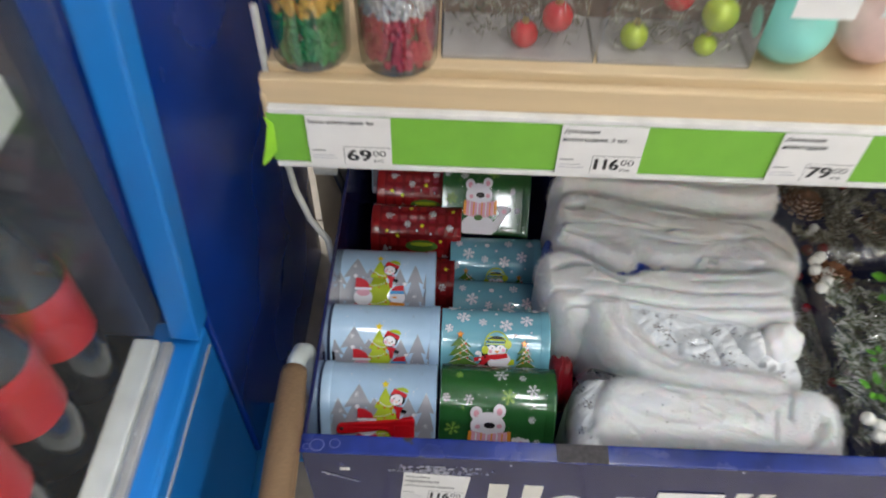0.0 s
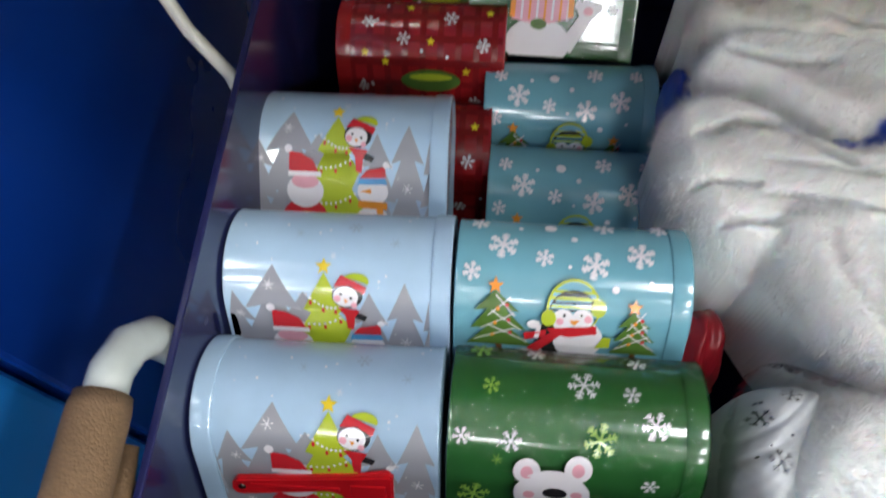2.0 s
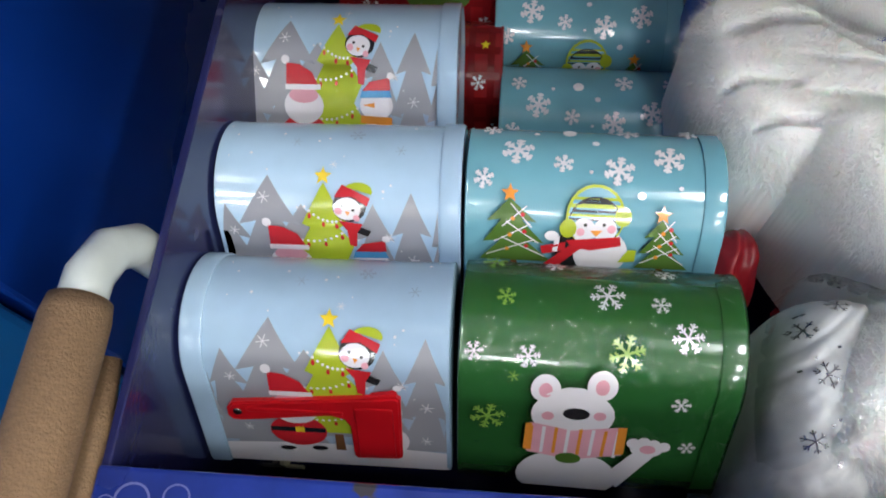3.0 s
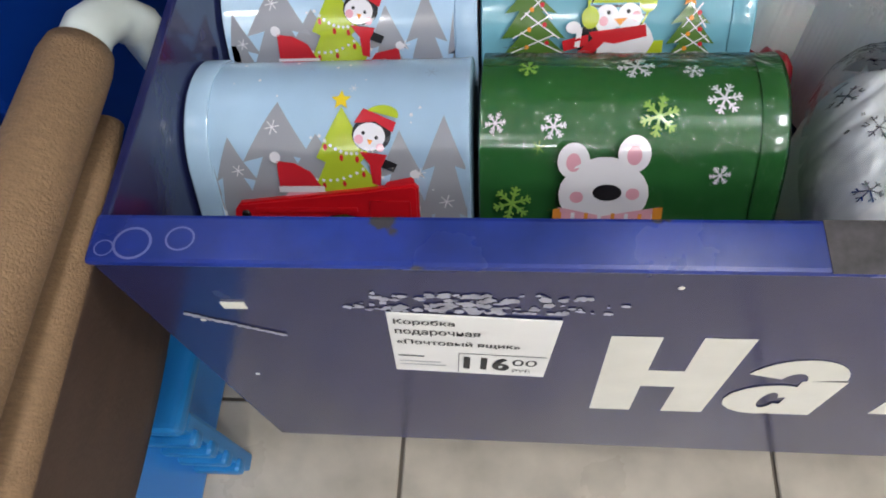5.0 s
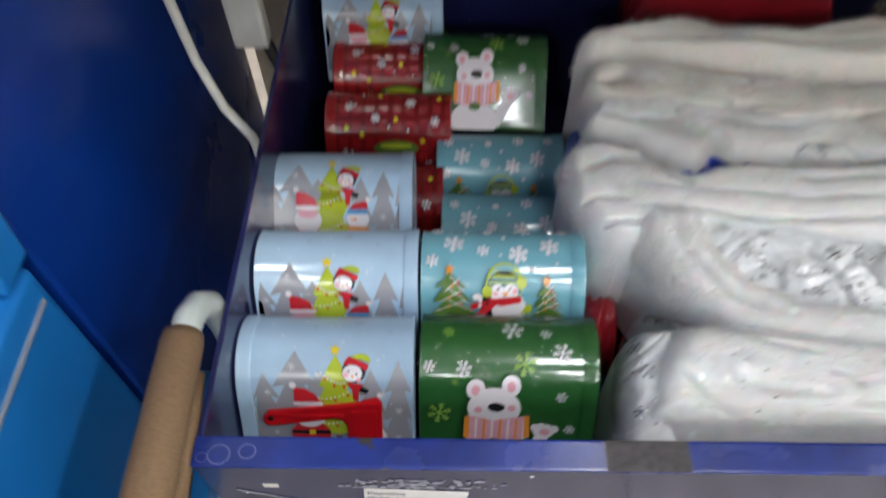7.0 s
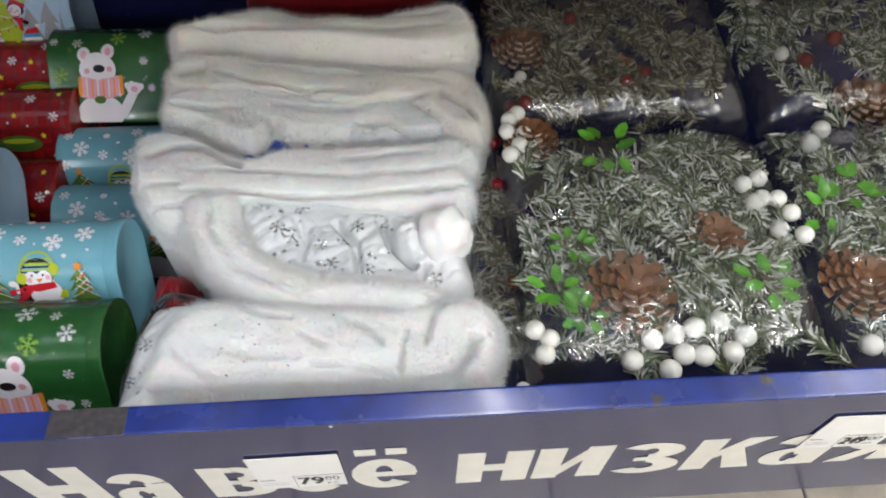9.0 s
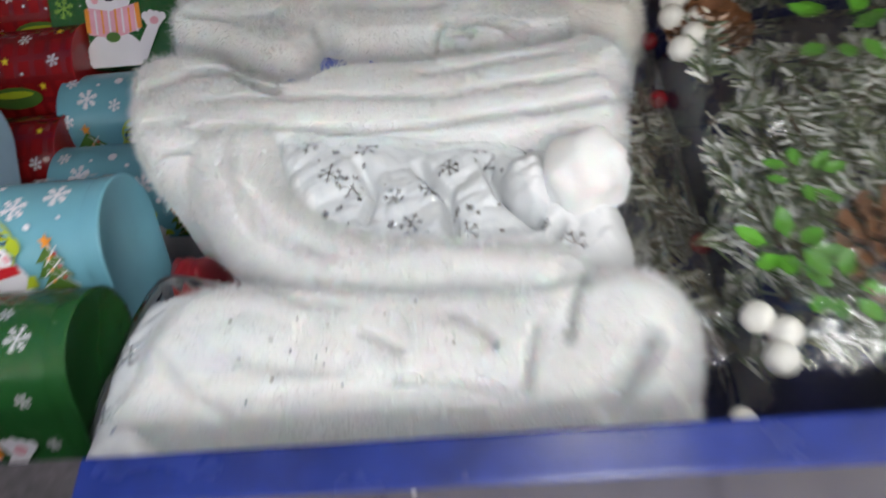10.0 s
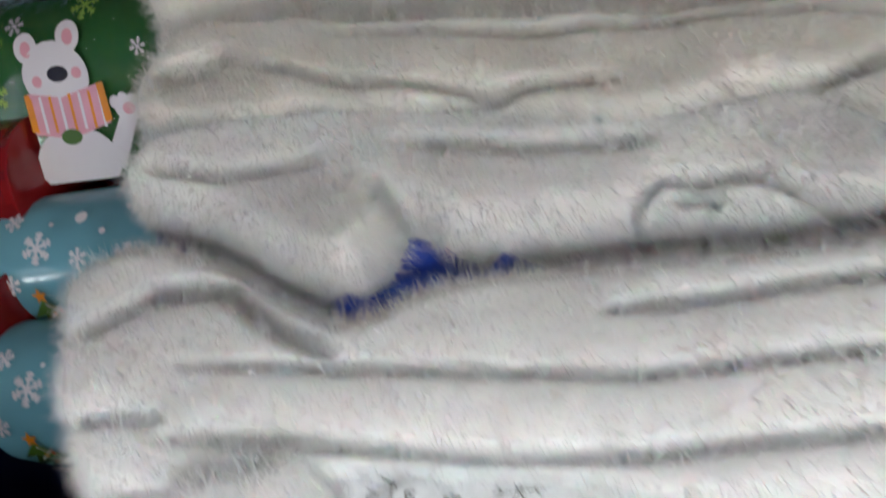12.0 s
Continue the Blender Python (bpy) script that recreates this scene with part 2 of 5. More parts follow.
SV, SH = 0.36, 0.22
GLYPH = {
    "н": slab(0, 0, SV, 1) + slab(1 - SV, 0, 1, 1) + slab(SV, 0.39, 1 - SV, 0.61),
    "и": slab(0, 0, SV, 1) + slab(1 - SV, 0, 1, 1) + [[(SV, 0.08), (SV, 0.42), (1 - SV, 0.92), (1 - SV, 0.58)]],
    "ц": slab(0, 0, SV, 1) + slab(0.9 - SV, 0, 0.9, 1) + slab(SV, 0, 0.9 - SV, SH) + slab(0.78, -0.18, 1, 0.0) + slab(0.9, 0, 1, SH),
    "с": arc(0.5, 0.5, 0.5, 0.5, 42, 318, SV, SH),
    "е": arc(0.5, 0.5, 0.5, 0.5, 0, 318, SV, SH) + slab(0.3, 0.42, 0.97, 0.58),
    "а": arc(0.46, 0.63, 0.44, 0.37, 8, 160, SV * 0.9, SH) + slab(0.9 - SV, 0.0, 0.92, 0.66) + arc(0.4, 0.29, 0.4, 0.29, 20, 340, SV * 0.9, SH * 0.62),
    "в": slab(0, 0, SV, 1) + arc(0.5, 0.75, 0.42, 0.25, -90, 90, SV * 0.8, SH * 0.7) + arc(0.5, 0.27, 0.5, 0.27, -90, 90, SV, SH * 0.8)
         + slab(SV, 0, 0.5, SH * 0.8) + slab(SV, 0.84, 0.5, 1) + slab(SV, 0.44, 0.5, 0.58),
    "з": arc(0.46, 0.74, 0.46, 0.26, -90, 150, SV, SH * 0.75) + arc(0.48, 0.28, 0.5, 0.28, -150, 90, SV, SH * 0.8) + slab(0.28, 0.45, 0.5, 0.57),
    "к": slab(0, 0, SV, 1) + [[(SV, 0.36), (SV, 0.62), (0.62, 1.0), (1.0, 1.0)], [(0.42, 0.58), (0.66, 0.74), (1.04, 0.0), (0.64, 0.0)]],
    "я": slab(1 - SV, 0, 1, 1) + arc(0.5, 0.69, 0.47, 0.31, 90, 270, SV * 0.95, SH * 0.75) + slab(0.5, 0.83, 1 - SV, 1) + slab(0.5, 0.38, 1 - SV, 0.54) + [[(0.0, 0.0), (0.36, 0.0), (0.7, 0.42), (0.38, 0.42)]],
}
GLYPH["Н"] = GLYPH["н"]
GLYPH["ё"] = GLYPH["е"] + slab(0.12, 1.12, 0.42, 1.30) + slab(0.56, 1.12, 0.86, 1.30)


def block_letter(ch, x0, x1, z0, h, parent):
    bm = bmesh.new()
    for k, quad in enumerate(GLYPH[ch]):
        pts = [(x0 + (x1 - x0) * u, -0.0002 - 0.000015 * k, z0 + h * v) for u, v in quad]
        f = bm.faces.new([bm.verts.new(p) for p in pts])
        f.normal_update()
        if f.normal.y > 0:
            f.normal_flip()
    return part("letter", bm, M_LETTER, parent)


for word, a, b, z, h in (("а", 0.247, 0.302, 0.224, 0.080), ("всё", 0.320, 0.490, 0.229, 0.076), ("низкая", 0.517, 0.895, 0.229, 0.076), ("цена", 0.94, 1.2, 0.229, 0.076)):
    step = (b - a) / len(word)
    for k, ch in enumerate(word):
        block_letter(ch, a + step * k + 0.001, a + step * (k + 1) - 0.0035, z, h, shop_bin)
block_letter("Н", 0.187, 0.243, 0.222, 0.104, shop_bin)

# ---- shelf over the bin ----
M_PINE = mat("pale_pine", (0.62, 0.47, 0.28), 0.5, vary=0.16, scale=14, stretch=(0.12, 2.5, 2.5), bump=0.08, bscale=60)
M_RAILW = mat("white_plastic_rail", (0.75, 0.75, 0.72), 0.3)
M_GREEN = mat("green_price_strip", (0.19, 0.48, 0.045), 0.35, vary=0.05)
M_BACK = mat("beige_back_board", (0.50, 0.42, 0.30), 0.7, scale=10)
SH_X0, SH_X1, SH_Y = -0.014, 1.32, 0.149
shelf = thing("shelf", (0, 0, 0), "pale pine shelf with a green price strip in a white rail", "shelf")
part("board", rbox(SH_X0 + 0.006, SH_X1, SH_Y + 0.012, 0.555, 0.6935, 0.7195, 0.002), M_PINE, shelf)
part("front_edge", rbox(SH_X0, SH_X1, SH_Y + 0.002, SH_Y + 0.012, 0.6875, 0.7115, 0.002), M_PINE, shelf)
rail = part("price_rail", rbox(SH_X0 + 0.004, SH_X1, SH_Y, SH_Y + 0.004, 0.6255, 0.6875, 0.001), M_RAILW, shelf)
part("price_strip", rbox(SH_X0 + 0.002, SH_X1, SH_Y - 0.003, SH_Y - 0.0005, 0.6315, 0.6815, 0.0006), M_GREEN, rail, "bright green strip")
part("rail_lip", rbox(SH_X0 + 0.004, SH_X1, SH_Y - 0.004, SH_Y, 0.6255, 0.6305, 0.0008), M_RAILW, rail)
part("rail_lip", rbox(SH_X0 + 0.004, SH_X1, SH_Y - 0.004, SH_Y, 0.6825, 0.6875, 0.0008), M_RAILW, rail)
tagged(part("back_board", rbox(-0.09, 1.4, 0.57, 0.59, 0, 1.5), M_BACK), "beige shelving back board behind the bin", "board", kind="structure")


# ---- tins ----
TL, TD, TH = 0.124, 0.069, 0.098
TR = TD / 2
ZC = TH - TR


def profile(grow=0.0, n=22):
    """The mailbox outline in (y, z): straight sides, round top; from the front foot over the top to the back foot."""
    r = TR + grow
    pts = [(-r + 0.004, -grow), (-r + 0.0012, 0.0012 - grow), (-r, 0.004)]
    pts += [(-r, 0.004 + (ZC - 0.004) * k / 6) for k in range(1, 6)]
    pts += [(-r * math.cos(a), ZC + r * math.sin(a)) for a in [math.pi * k / n for k in range(n + 1)]]
    pts += [(r, ZC - (ZC - 0.004) * k / 6) for k in range(1, 6)]
    pts += [(r, 0.004), (r - 0.0012, 0.0012 - grow), (r - 0.004, -grow)]
    return pts


def sweep(stations):
    """Loft of the outline through (x, grow) stations, closed at both ends."""
    bm = bmesh.new()
    rings = [[bm.verts.new((x, y, z)) for y, z in profile(g)] for x, g in stations]
    for a, b in zip(rings, rings[1:]):
        for k in range(len(a)):
            j = (k + 1) % len(a)
            bm.faces.new((a[k], a[j], b[j], b[k]))
    bm.faces.new(rings[0][::-1])
    bm.faces.new(rings[-1])
    bmesh.ops.recalc_face_normals(bm, faces=bm.faces)
    return bm


def auto_smooth(ob, deg=40):
    me = ob.data
    me.polygons.foreach_set("use_smooth", [True] * len(me.polygons))
    bm = bmesh.new()
    bm.from_mesh(me)
    for e in bm.edges:
        e.smooth = len(e.link_faces) == 2 and e.calc_face_angle(0) < radians(deg)
    bm.to_mesh(me)
    bm.free()
    return ob


def tin_body(name, label, at, rot, body_mat, lid_mat, lid_right=True, group="mailbox tins"):
    t = thing(name, at, label, "tin", group=group, rot=rot)
    h = TL / 2
    s = 1 if lid_right else -1
    auto_smooth(part("body", sweep([(-s * h, -0.001), (-s * (h - 0.0006), 0.0004), (-s * (h - 0.002), 0.0004), (-s * (h - 0.0026), 0), (s * (h - 0.010), 0)]), body_mat, t))
    auto_smooth(part("lid", sweep([(s * (h - 0.0105), 0.0), (s * (h - 0.0105), 0.0009), (s * (h - 0.0095), 0.0013), (s * (h - 0.0008), 0.0013), (s * h, 0.0006), (s * h, -0.001), (s * (h - 0.001), -0.0025)]), lid_mat, t))
    return t


M_SKY = mat("pale_blue_tin_print", (0.42, 0.60, 0.78), 0.18, vary=0.05, coat=0.5, bump=0.02, bscale=90)
M_TEAL = mat("teal_tin_print", (0.16, 0.40, 0.50), 0.18, vary=0.05, coat=0.5, bump=0.02, bscale=90)
M_DGREEN = mat("green_tin_print", (0.025, 0.12, 0.03), 0.16, vary=0.08, coat=0.6, bump=0.03, bscale=90)
M_REDT = mat("red_tin_print", (0.30, 0.012, 0.014), 0.2, vary=0.15, coat=0.5, bump=0.02, bscale=90)

def on_tin(u, s, lift):
    """A point of the tin's skin: u along it, s up the front and over the top, in metres, lifted off the skin."""
    if s <= ZC:
        return Vector((u, -TR - lift, s))
    a = (s - ZC) / TR
    return Vector((u, -(TR + lift) * math.cos(a), ZC + (TR + lift) * math.sin(a)))


def printed(parent, shapes, mats, name="printed_picture", label="", lo=-60.5, hi=50.8):
    """Flat printed shapes in millimetres, (material number, points), each a little above the last, laid on the tin's skin."""
    bm = bmesh.new()
    for layer, (mi, pts) in enumerate(shapes):
        if min(x for x, y in pts) > hi - 0.5 or max(x for x, y in pts) < lo + 0.5 or (len(pts) == 4 and (min(x for x, y in pts) < lo or max(x for x, y in pts) > hi) and mi == WHITE):
            continue
        vs = [bm.verts.new((min(hi, max(lo, x)) / 1000, max(1.0, y) / 1000, layer * 1e-5)) for x, y in pts]
        f = bm.faces.new(vs)
        f.material_index = mi
    bmesh.ops.triangulate(bm, faces=bm.faces[:])
    for k in range(24):
        s = ZC + k * 0.0038
        bmesh.ops.bisect_plane(bm, geom=bm.verts[:] + bm.edges[:] + bm.faces[:], plane_co=(0, s, 0), plane_no=(0, 1, 0))
    for v in bm.verts:
        v.co = on_tin(v.co.x, v.co.y, 0.00012 + v.co.z)
    bm.normal_update()
    for f in bm.faces:
        c = f.calc_center_median()
        out = Vector((0, c.y, max(0, c.z - ZC) if c.z > ZC else 0))
        if f.normal.dot(out) < 0:
            f.normal_flip()
    return part(name, bm, mats, parent, label, smooth=True)


def ell(cx, cy, rx, ry=None, n=22, a0=0.0, a1=math.tau):
    ry = ry or rx
    return [(cx + rx * math.cos(a0 + (a1 - a0) * k / n), cy + ry * math.sin(a0 + (a1 - a0) * k / n)) for k in range(n)]


def star(cx, cy, r, n=5, inner=0.45, turn=math.pi / 2):
    return [(cx + (r if k % 2 == 0 else r * inner) * math.cos(turn + k * math.pi / n), cy + (r if k % 2 == 0 else r * inner) * math.sin(turn + k * math.pi / n)) for k in range(2 * n)]


def bar(x0, y0, x1, y1, w):
    d = Vector((x1 - x0, y1 - y0)).normalized()
    n = Vector((-d.y, d.x)) * w / 2
    return [(x0 + n.x, y0 + n.y), (x0 - n.x, y0 - n.y), (x1 - n.x, y1 - n.y), (x1 + n.x, y1 + n.y)]


def flake(mi, cx, cy, r, turn=0.2, w=0.18):
    out = []
    for k in range(6):
        a = turn + k * math.pi / 3
        out.append((mi, bar(cx, cy, cx + r * math.cos(a), cy + r * math.sin(a), r * w)))
        if r > 3.5:
            for side in (-1, 1):
                b = a + side * 0.9
                for q in (0.45, 0.72):
                    px, py = cx + r * q * math.cos(a), cy + r * q * math.sin(a)
                    out.append((mi, bar(px, py, px + r * 0.3 * math.cos(b), py + r * 0.3 * math.sin(b), r * w * 0.8)))
    return out


def fir(cx, top, base, hw, tiers=3, sway=0.0):
    """A stepped fir outline."""
    right = [(cx, top)]
    for k in range(tiers):
        y = top + (base - top) * (k + 1) / tiers
        w = hw * (0.5 + 0.5 * (k + 1) / tiers)
        right.append((cx + w, y))
        if k < tiers - 1:
            right.append((cx + w * 0.42, y + (top - base) * 0.03))
    left = [(2 * cx - x, y + sway) for x, y in right[1:]][::-1]
    return right + left


P_GREY = mat("print_grey_fir", (0.33, 0.34, 0.38), 0.2, vary=0.04, coat=0.4)
P_LIME = mat("print_lime", (0.42, 0.52, 0.03), 0.2, vary=0.06, coat=0.4)
P_RED = mat("print_red", (0.55, 0.02, 0.03), 0.2, vary=0.05, coat=0.4)
P_WHITE = mat("print_white", (0.80, 0.78, 0.82), 0.2, vary=0.03, coat=0.4)
P_DARK = mat("print_black", (0.02, 0.018, 0.02), 0.2, coat=0.4)
P_YELLOW = mat("print_yellow", (0.82, 0.62, 0.03), 0.2, coat=0.4)
P_BROWN = mat("print_brown", (0.16, 0.07, 0.03), 0.25, coat=0.4)
P_ORANGE = mat("print_orange", (0.80, 0.30, 0.04), 0.2, coat=0.4)
P_PINK = mat("print_pink", (0.76, 0.38, 0.46), 0.2, coat=0.4)
P_LGREEN = mat("print_light_green", (0.22, 0.42, 0.07), 0.2, coat=0.4)
P_FIR = mat("print_fir_green", (0.08, 0.17, 0.03), 0.2, vary=0.1, coat=0.4)
P_HAZE = mat("print_pale_haze", (0.36, 0.46, 0.60), 0.2, coat=0.4)
PALETTE = [P_GREY, P_LIME, P_RED, P_WHITE, P_DARK, P_YELLOW, P_BROWN, P_ORANGE, P_PINK, P_LGREEN, P_FIR, P_HAZE]
GREY, LIME, RED, WHITE, DARK, YELLOW, BROWN, ORANGE, PINK, LGREEN, FIR, HAZE = range(12)


def winter_wood(flagged):
    """Grey firs, a lime tree with a star, and red, white and dark plain shapes round it."""
    rnd = random.Random(3)
    sh = [(HAZE, [(-62, 44), (-62, 2), (75, 2), (75, 44)])]
    for cx, top, base, hw in ((-43, 79, 18, 17), (-56, 68, 18, 9), (-4, 80, 24, 19), (32, 81, 18, 15), (-21, 94, 16, 24), (51, 87, 16, 15), (69, 78, 16, 12)):
        sh.append((GREY, fir(cx, top, base, hw)))
    sh.append((WHITE, [(-62, 2)] + [(x, 15 + 3 * math.sin((x + 60) / 38)) for x in range(-62, 78, 6)] + [(76, 2)]))
    for cx, cy, r in ((-23, 83, 3.2), (-40, 64, 2.8), (40, 62, 2.8), (51, 48, 3.4), (50, 24, 2.8), (-37, 29, 2.6), (12, 100, 2)):
        sh += flake(WHITE, cx, cy, r, w=0.14)
    for _ in range(26):
        sh.append((WHITE, ell(rnd.uniform(-46, 58), rnd.uniform(45, 140), rnd.uniform(0.35, 0.8), n=8)))
    for cx, cy, r in ((22, 118, 4), (45, 108, 3), (-8, 112, 3)):
        sh += flake(HAZE, cx, cy, r, w=0.12)
    # lime tree
    sh.append((BROWN, [(5, 15), (5.4, 27), (9.6, 27), (10, 15)]))
    sh.append((LIME, [(-2, 28), (-9, 31), (-3, 45), (-9, 50), (-7, 55), (0, 68), (-4, 70), (7.5, 91), (19, 71), (15, 68), (22, 58), (17, 47), (25, 33), (18, 28)]))
    sh.append((YELLOW, star(7.2, 94, 4.6)))
    for y0, y1, w in ((79, 72, 9), (60, 67, 12), (38, 44, 12)):
        for k in range(9):
            q = k / 8
            x, y = 7 + (q - 0.5) * 2 * w, y0 + (y1 - y0) * q - 3 * math.sin(math.pi * q)
            sh.append((WHITE, ell(x, y, 0.8, n=6)))
            if k % 3 == 1:
                sh.append((RED, ell(x, y - 2.6, 0.9, 1.5, n=8)))
    # small round shape with a lime cap and a red scarf
    sh.append((DARK, ell(20.5, 79.5, 8.4, 7.4)))
    sh.append((DARK, [(24, 70), (31, 67), (29, 63.5), (23, 66)]))
    sh.append((WHITE, ell(19.5, 78.5, 6.8, 5.6)))
    sh.append((DARK, ell(17, 80, 0.8)))
    sh.append((DARK, ell(22.5, 78, 0.8)))
    sh.append((ORANGE, [(18.5, 77.5), (21, 77), (19.5, 75)]))
    sh.append((PINK, ell(15, 77.5, 1.9)))
    sh.append((PINK, ell(24, 74, 1.7)))
    sh.append((RED, [(13, 84), (17, 90), (31, 84), (29.5, 80), (22, 84.5)]))
    sh.append((LIME, ell(25, 87, 7, 4.2, a0=-0.35, a1=math.pi - 0.35)))
    sh.append((RED, [(15, 72.5), (27, 71), (24, 66), (23, 57), (19.5, 58), (19, 67)]))
    # red cap, white and red ovals
    sh.append((RED, ell(-12, 29, 14, 11)))
    sh.append((WHITE, ell(-12, 45, 11.5, 10.5)))
    sh.append((PINK, ell(-12, 51, 8.5, 4.5)))
    sh.append((RED, [(-22, 55), (-21.5, 69), (-14, 68), (-7, 64), (-2.5, 55)]))
    sh.append((WHITE, ell(-22, 70.5, 2.4)))
    sh.append((WHITE, bar(-22.5, 55.5, -2, 55.5, 3)))
    sh.append((DARK, bar(-25.5, 30, 1.5, 30, 3.4)))
    sh.append((YELLOW, bar(-13.5, 30, -9, 30, 4)))
    sh.append((DARK, ell(-19, 15.5, 4, 1.8)))
    sh.append((DARK, ell(-3, 16.5, 4, 1.8)))
    # white rounds with a red cap
    sh.append((WHITE, ell(30, 25, 12, 11.5)))
    sh.append((WHITE, ell(30, 46, 9.5, 8.5)))
    sh.append((ORANGE, bar(21, 38, 39, 37, 4.5)))
    sh.append((ORANGE, bar(34, 37, 36, 25, 4)))
    sh.append((P_BLUE_I, [(20.5, 50), (22, 55), (37, 55.5), (39, 50.5)]))
    sh.append((RED, [(22, 54), (26, 59), (37.5, 61.5), (38, 54.5)]))
    sh.append((WHITE, ell(38, 62.5, 2)))
    sh.append((ORANGE, [(22, 46), (29, 47.5), (29, 44.5)]))
    return sh


P_BLUE_I = 12
PALETTE.append(mat("print_blue", (0.08, 0.32, 0.62), 0.2, coat=0.4))


def teal_art():
    sh = []
    for cx, cy, r in ((-37, 108, 8.2), (-15, 101, 5), (11.5, 98, 7.6), (35, 105, 7.6), (17, 125, 6), (-53, 91.5, 5), (-50, 122, 5), (46, 124, 5)):
        sh += flake(WHITE, cx, cy, r, turn=0.35, w=0.2)
    for cx, cy, r in ((-12, 120, 3.4), (0.4, 112, 1.8), (22, 86, 2), (-28, 118, 1.3), (40, 90, 1.2), (-2, 96, 1)):
        sh.append((WHITE, ell(cx, cy, r, r * 0.85, n=12)))
    sh.append((WHITE, [(-61, 2)] + [(x, 45 + 3.5 * math.sin((x + 50) / 30)) for x in range(-60, 50, 6)] + [(49, 2)]))
    for cx, top, base, hw, tilt in ((-36, 83, 50, 18, -8), (35, 76, 49, 13, -5)):
        sh.append((BROWN, bar(cx + tilt * 0.2, base + 2, cx + 1, base - 6, 3)))
        f = [(x + tilt * (y - base) / (base - top) * -0.5, y) for x, y in fir(cx, top, base, hw)]
        sh.append((FIR, f))
        for k in range(3):
            y = base + 6 + k * (top - base) * 0.25
            w = hw * (0.8 - k * 0.2)
            sh.append((WHITE, bar(cx - w, y - 3, cx + w * 0.6, y + 7, 0.6)))
            sh.append((WHITE, bar(cx - w * 0.5, y + 8, cx + w, y - 3, 0.6)))
            sh.append((ORANGE, ell(cx - w * 0.3, y + 1, 1.1, n=8)))
            sh.append((RED, ell(cx + w * 0.35, y + 3, 1.1, n=8)))
        sh.append((ORANGE, star(cx + tilt * 0.5, top + 2, 4.4)))
    sh.append((DARK, ell(-7, 58, 10, 13)))
    sh.append((WHITE, ell(5, 57, 13, 13.5)))
    sh.append((LIME, ell(1, 76, 14, 14.5)))
    sh.append((PALETTE_TEAL, ell(1, 75.6, 12.8, 13.4)))
    sh.append((DARK, ell(1, 73.5, 12.6, 11.5)))
    sh.append((WHITE, ell(-4, 69.5, 5.6, 5.8)))
    sh.append((WHITE, ell(6, 70, 5.6, 5.8)))
    sh.append((WHITE, ell(1, 66.5, 9.5, 4.5)))
    sh.append((DARK, ell(-3.4, 72, 0.9)))
    sh.append((DARK, ell(5.4, 72.4, 0.9)))
    sh.append((PINK, ell(-5.5, 68.5, 2)))
    sh.append((PINK, ell(9, 70.5, 2)))
    sh.append((ORANGE, [(-1, 69.5), (5, 69.8), (2, 66.5)]))
    sh.append((LIME, ell(-11.5, 70, 4, 4.6)))
    sh.append((LIME, ell(14, 76.5, 4, 4.6)))
    sh.append((RED, [(-12, 64), (13.5, 67), (14.5, 62), (0, 58.5), (-9, 60)]))
    sh.append((RED, [(-9, 62), (-4, 60), (-16, 47), (-22, 49)]))
    sh.append((RED, [(-24, 60), (-12, 63), (-12, 58), (-23, 55)]))
    sh.append((WHITE, bar(-17, 57, -16, 66, 2.4)))
    sh.append((WHITE, ell(-19, 66, 3.4, 2.6)))
    sh.append((RED, bar(-18, 60, -15.5, 61, 1.2)))
    sh.append((LIME, [(14, 52), (18, 60), (22, 60), (22, 53)]))
    return sh


PALETTE_TEAL = 13
PALETTE.append(M_TEAL)


def green_art():
    sh = []
    for cx, cy, r in ((3, 112, 8), (26, 108.5, 4.4), (-31, 82, 5.4), (37, 94, 7), (37, 63, 4.4), (-55, 83, 4.4), (30, 128, 5), (-20, 130, 5), (44, 36, 4)):
        sh += flake(WHITE, cx, cy, r, turn=0.15, w=0.13)
    for cx, cy, r in ((-42, 107, 4.4), (11, 86, 8), (-47.5, 49, 8.4), (-37, 74, 2.6), (-48, 128, 6)):
        sh += flake(LGREEN, cx, cy, r, turn=0.3, w=0.14)
    sh.append((WHITE, ell(-9, 10, 24, 19)))
    sh.append((WHITE, [(8, 12), (22, 34), (30, 30), (16, 4)]))
    sh.append((WHITE, ell(26, 35, 7.5, 6)))
    for k in range(4):
        sh.append((WHITE, ell(19.5 + 4.6 * k, 39.5 - 1.2 * abs(k - 1), 3, 3.4)))
    sh.append((PINK, ell(26.5, 34.5, 3.6, 3)))
    for cx, cy in ((-22.5, 69), (1.8, 72)):
        sh.append((WHITE, ell(cx, cy, 6.6, 7)))
        sh.append((PINK, ell(cx, cy - 0.5, 3, 3.6)))
    sh.append((WHITE, ell(-9.5, 54.5, 18.6, 16.5)))
    sh.append((PINK, ell(-20.5, 53, 2.8)))
    sh.append((PINK, ell(2.5, 55, 2.8)))
    sh.append((DARK, ell(-8, 55.5, 6, 4)))
    sh.append((PINK, [(-29, 27), (-28, 48), (-9, 44), (14, 49), (15, 29), (-8, 23)]))
    for k in range(8):
        x = -27.5 + 5.6 * k
        sh.append(((ORANGE, WHITE)[k % 2], bar(x, 27 if k else 28, x + 0.4, 45.5, 1.6)))
    sh.append((ORANGE, [(-30.5, 29), (-30, 47), (-27, 47.5), (-27.5, 28)]))
    sh.append((ORANGE, [(12, 29), (11.5, 48.5), (15.5, 49), (16, 30)]))
    sh.append((FIR, ell(-9, 24, 6, 4)))
    return sh


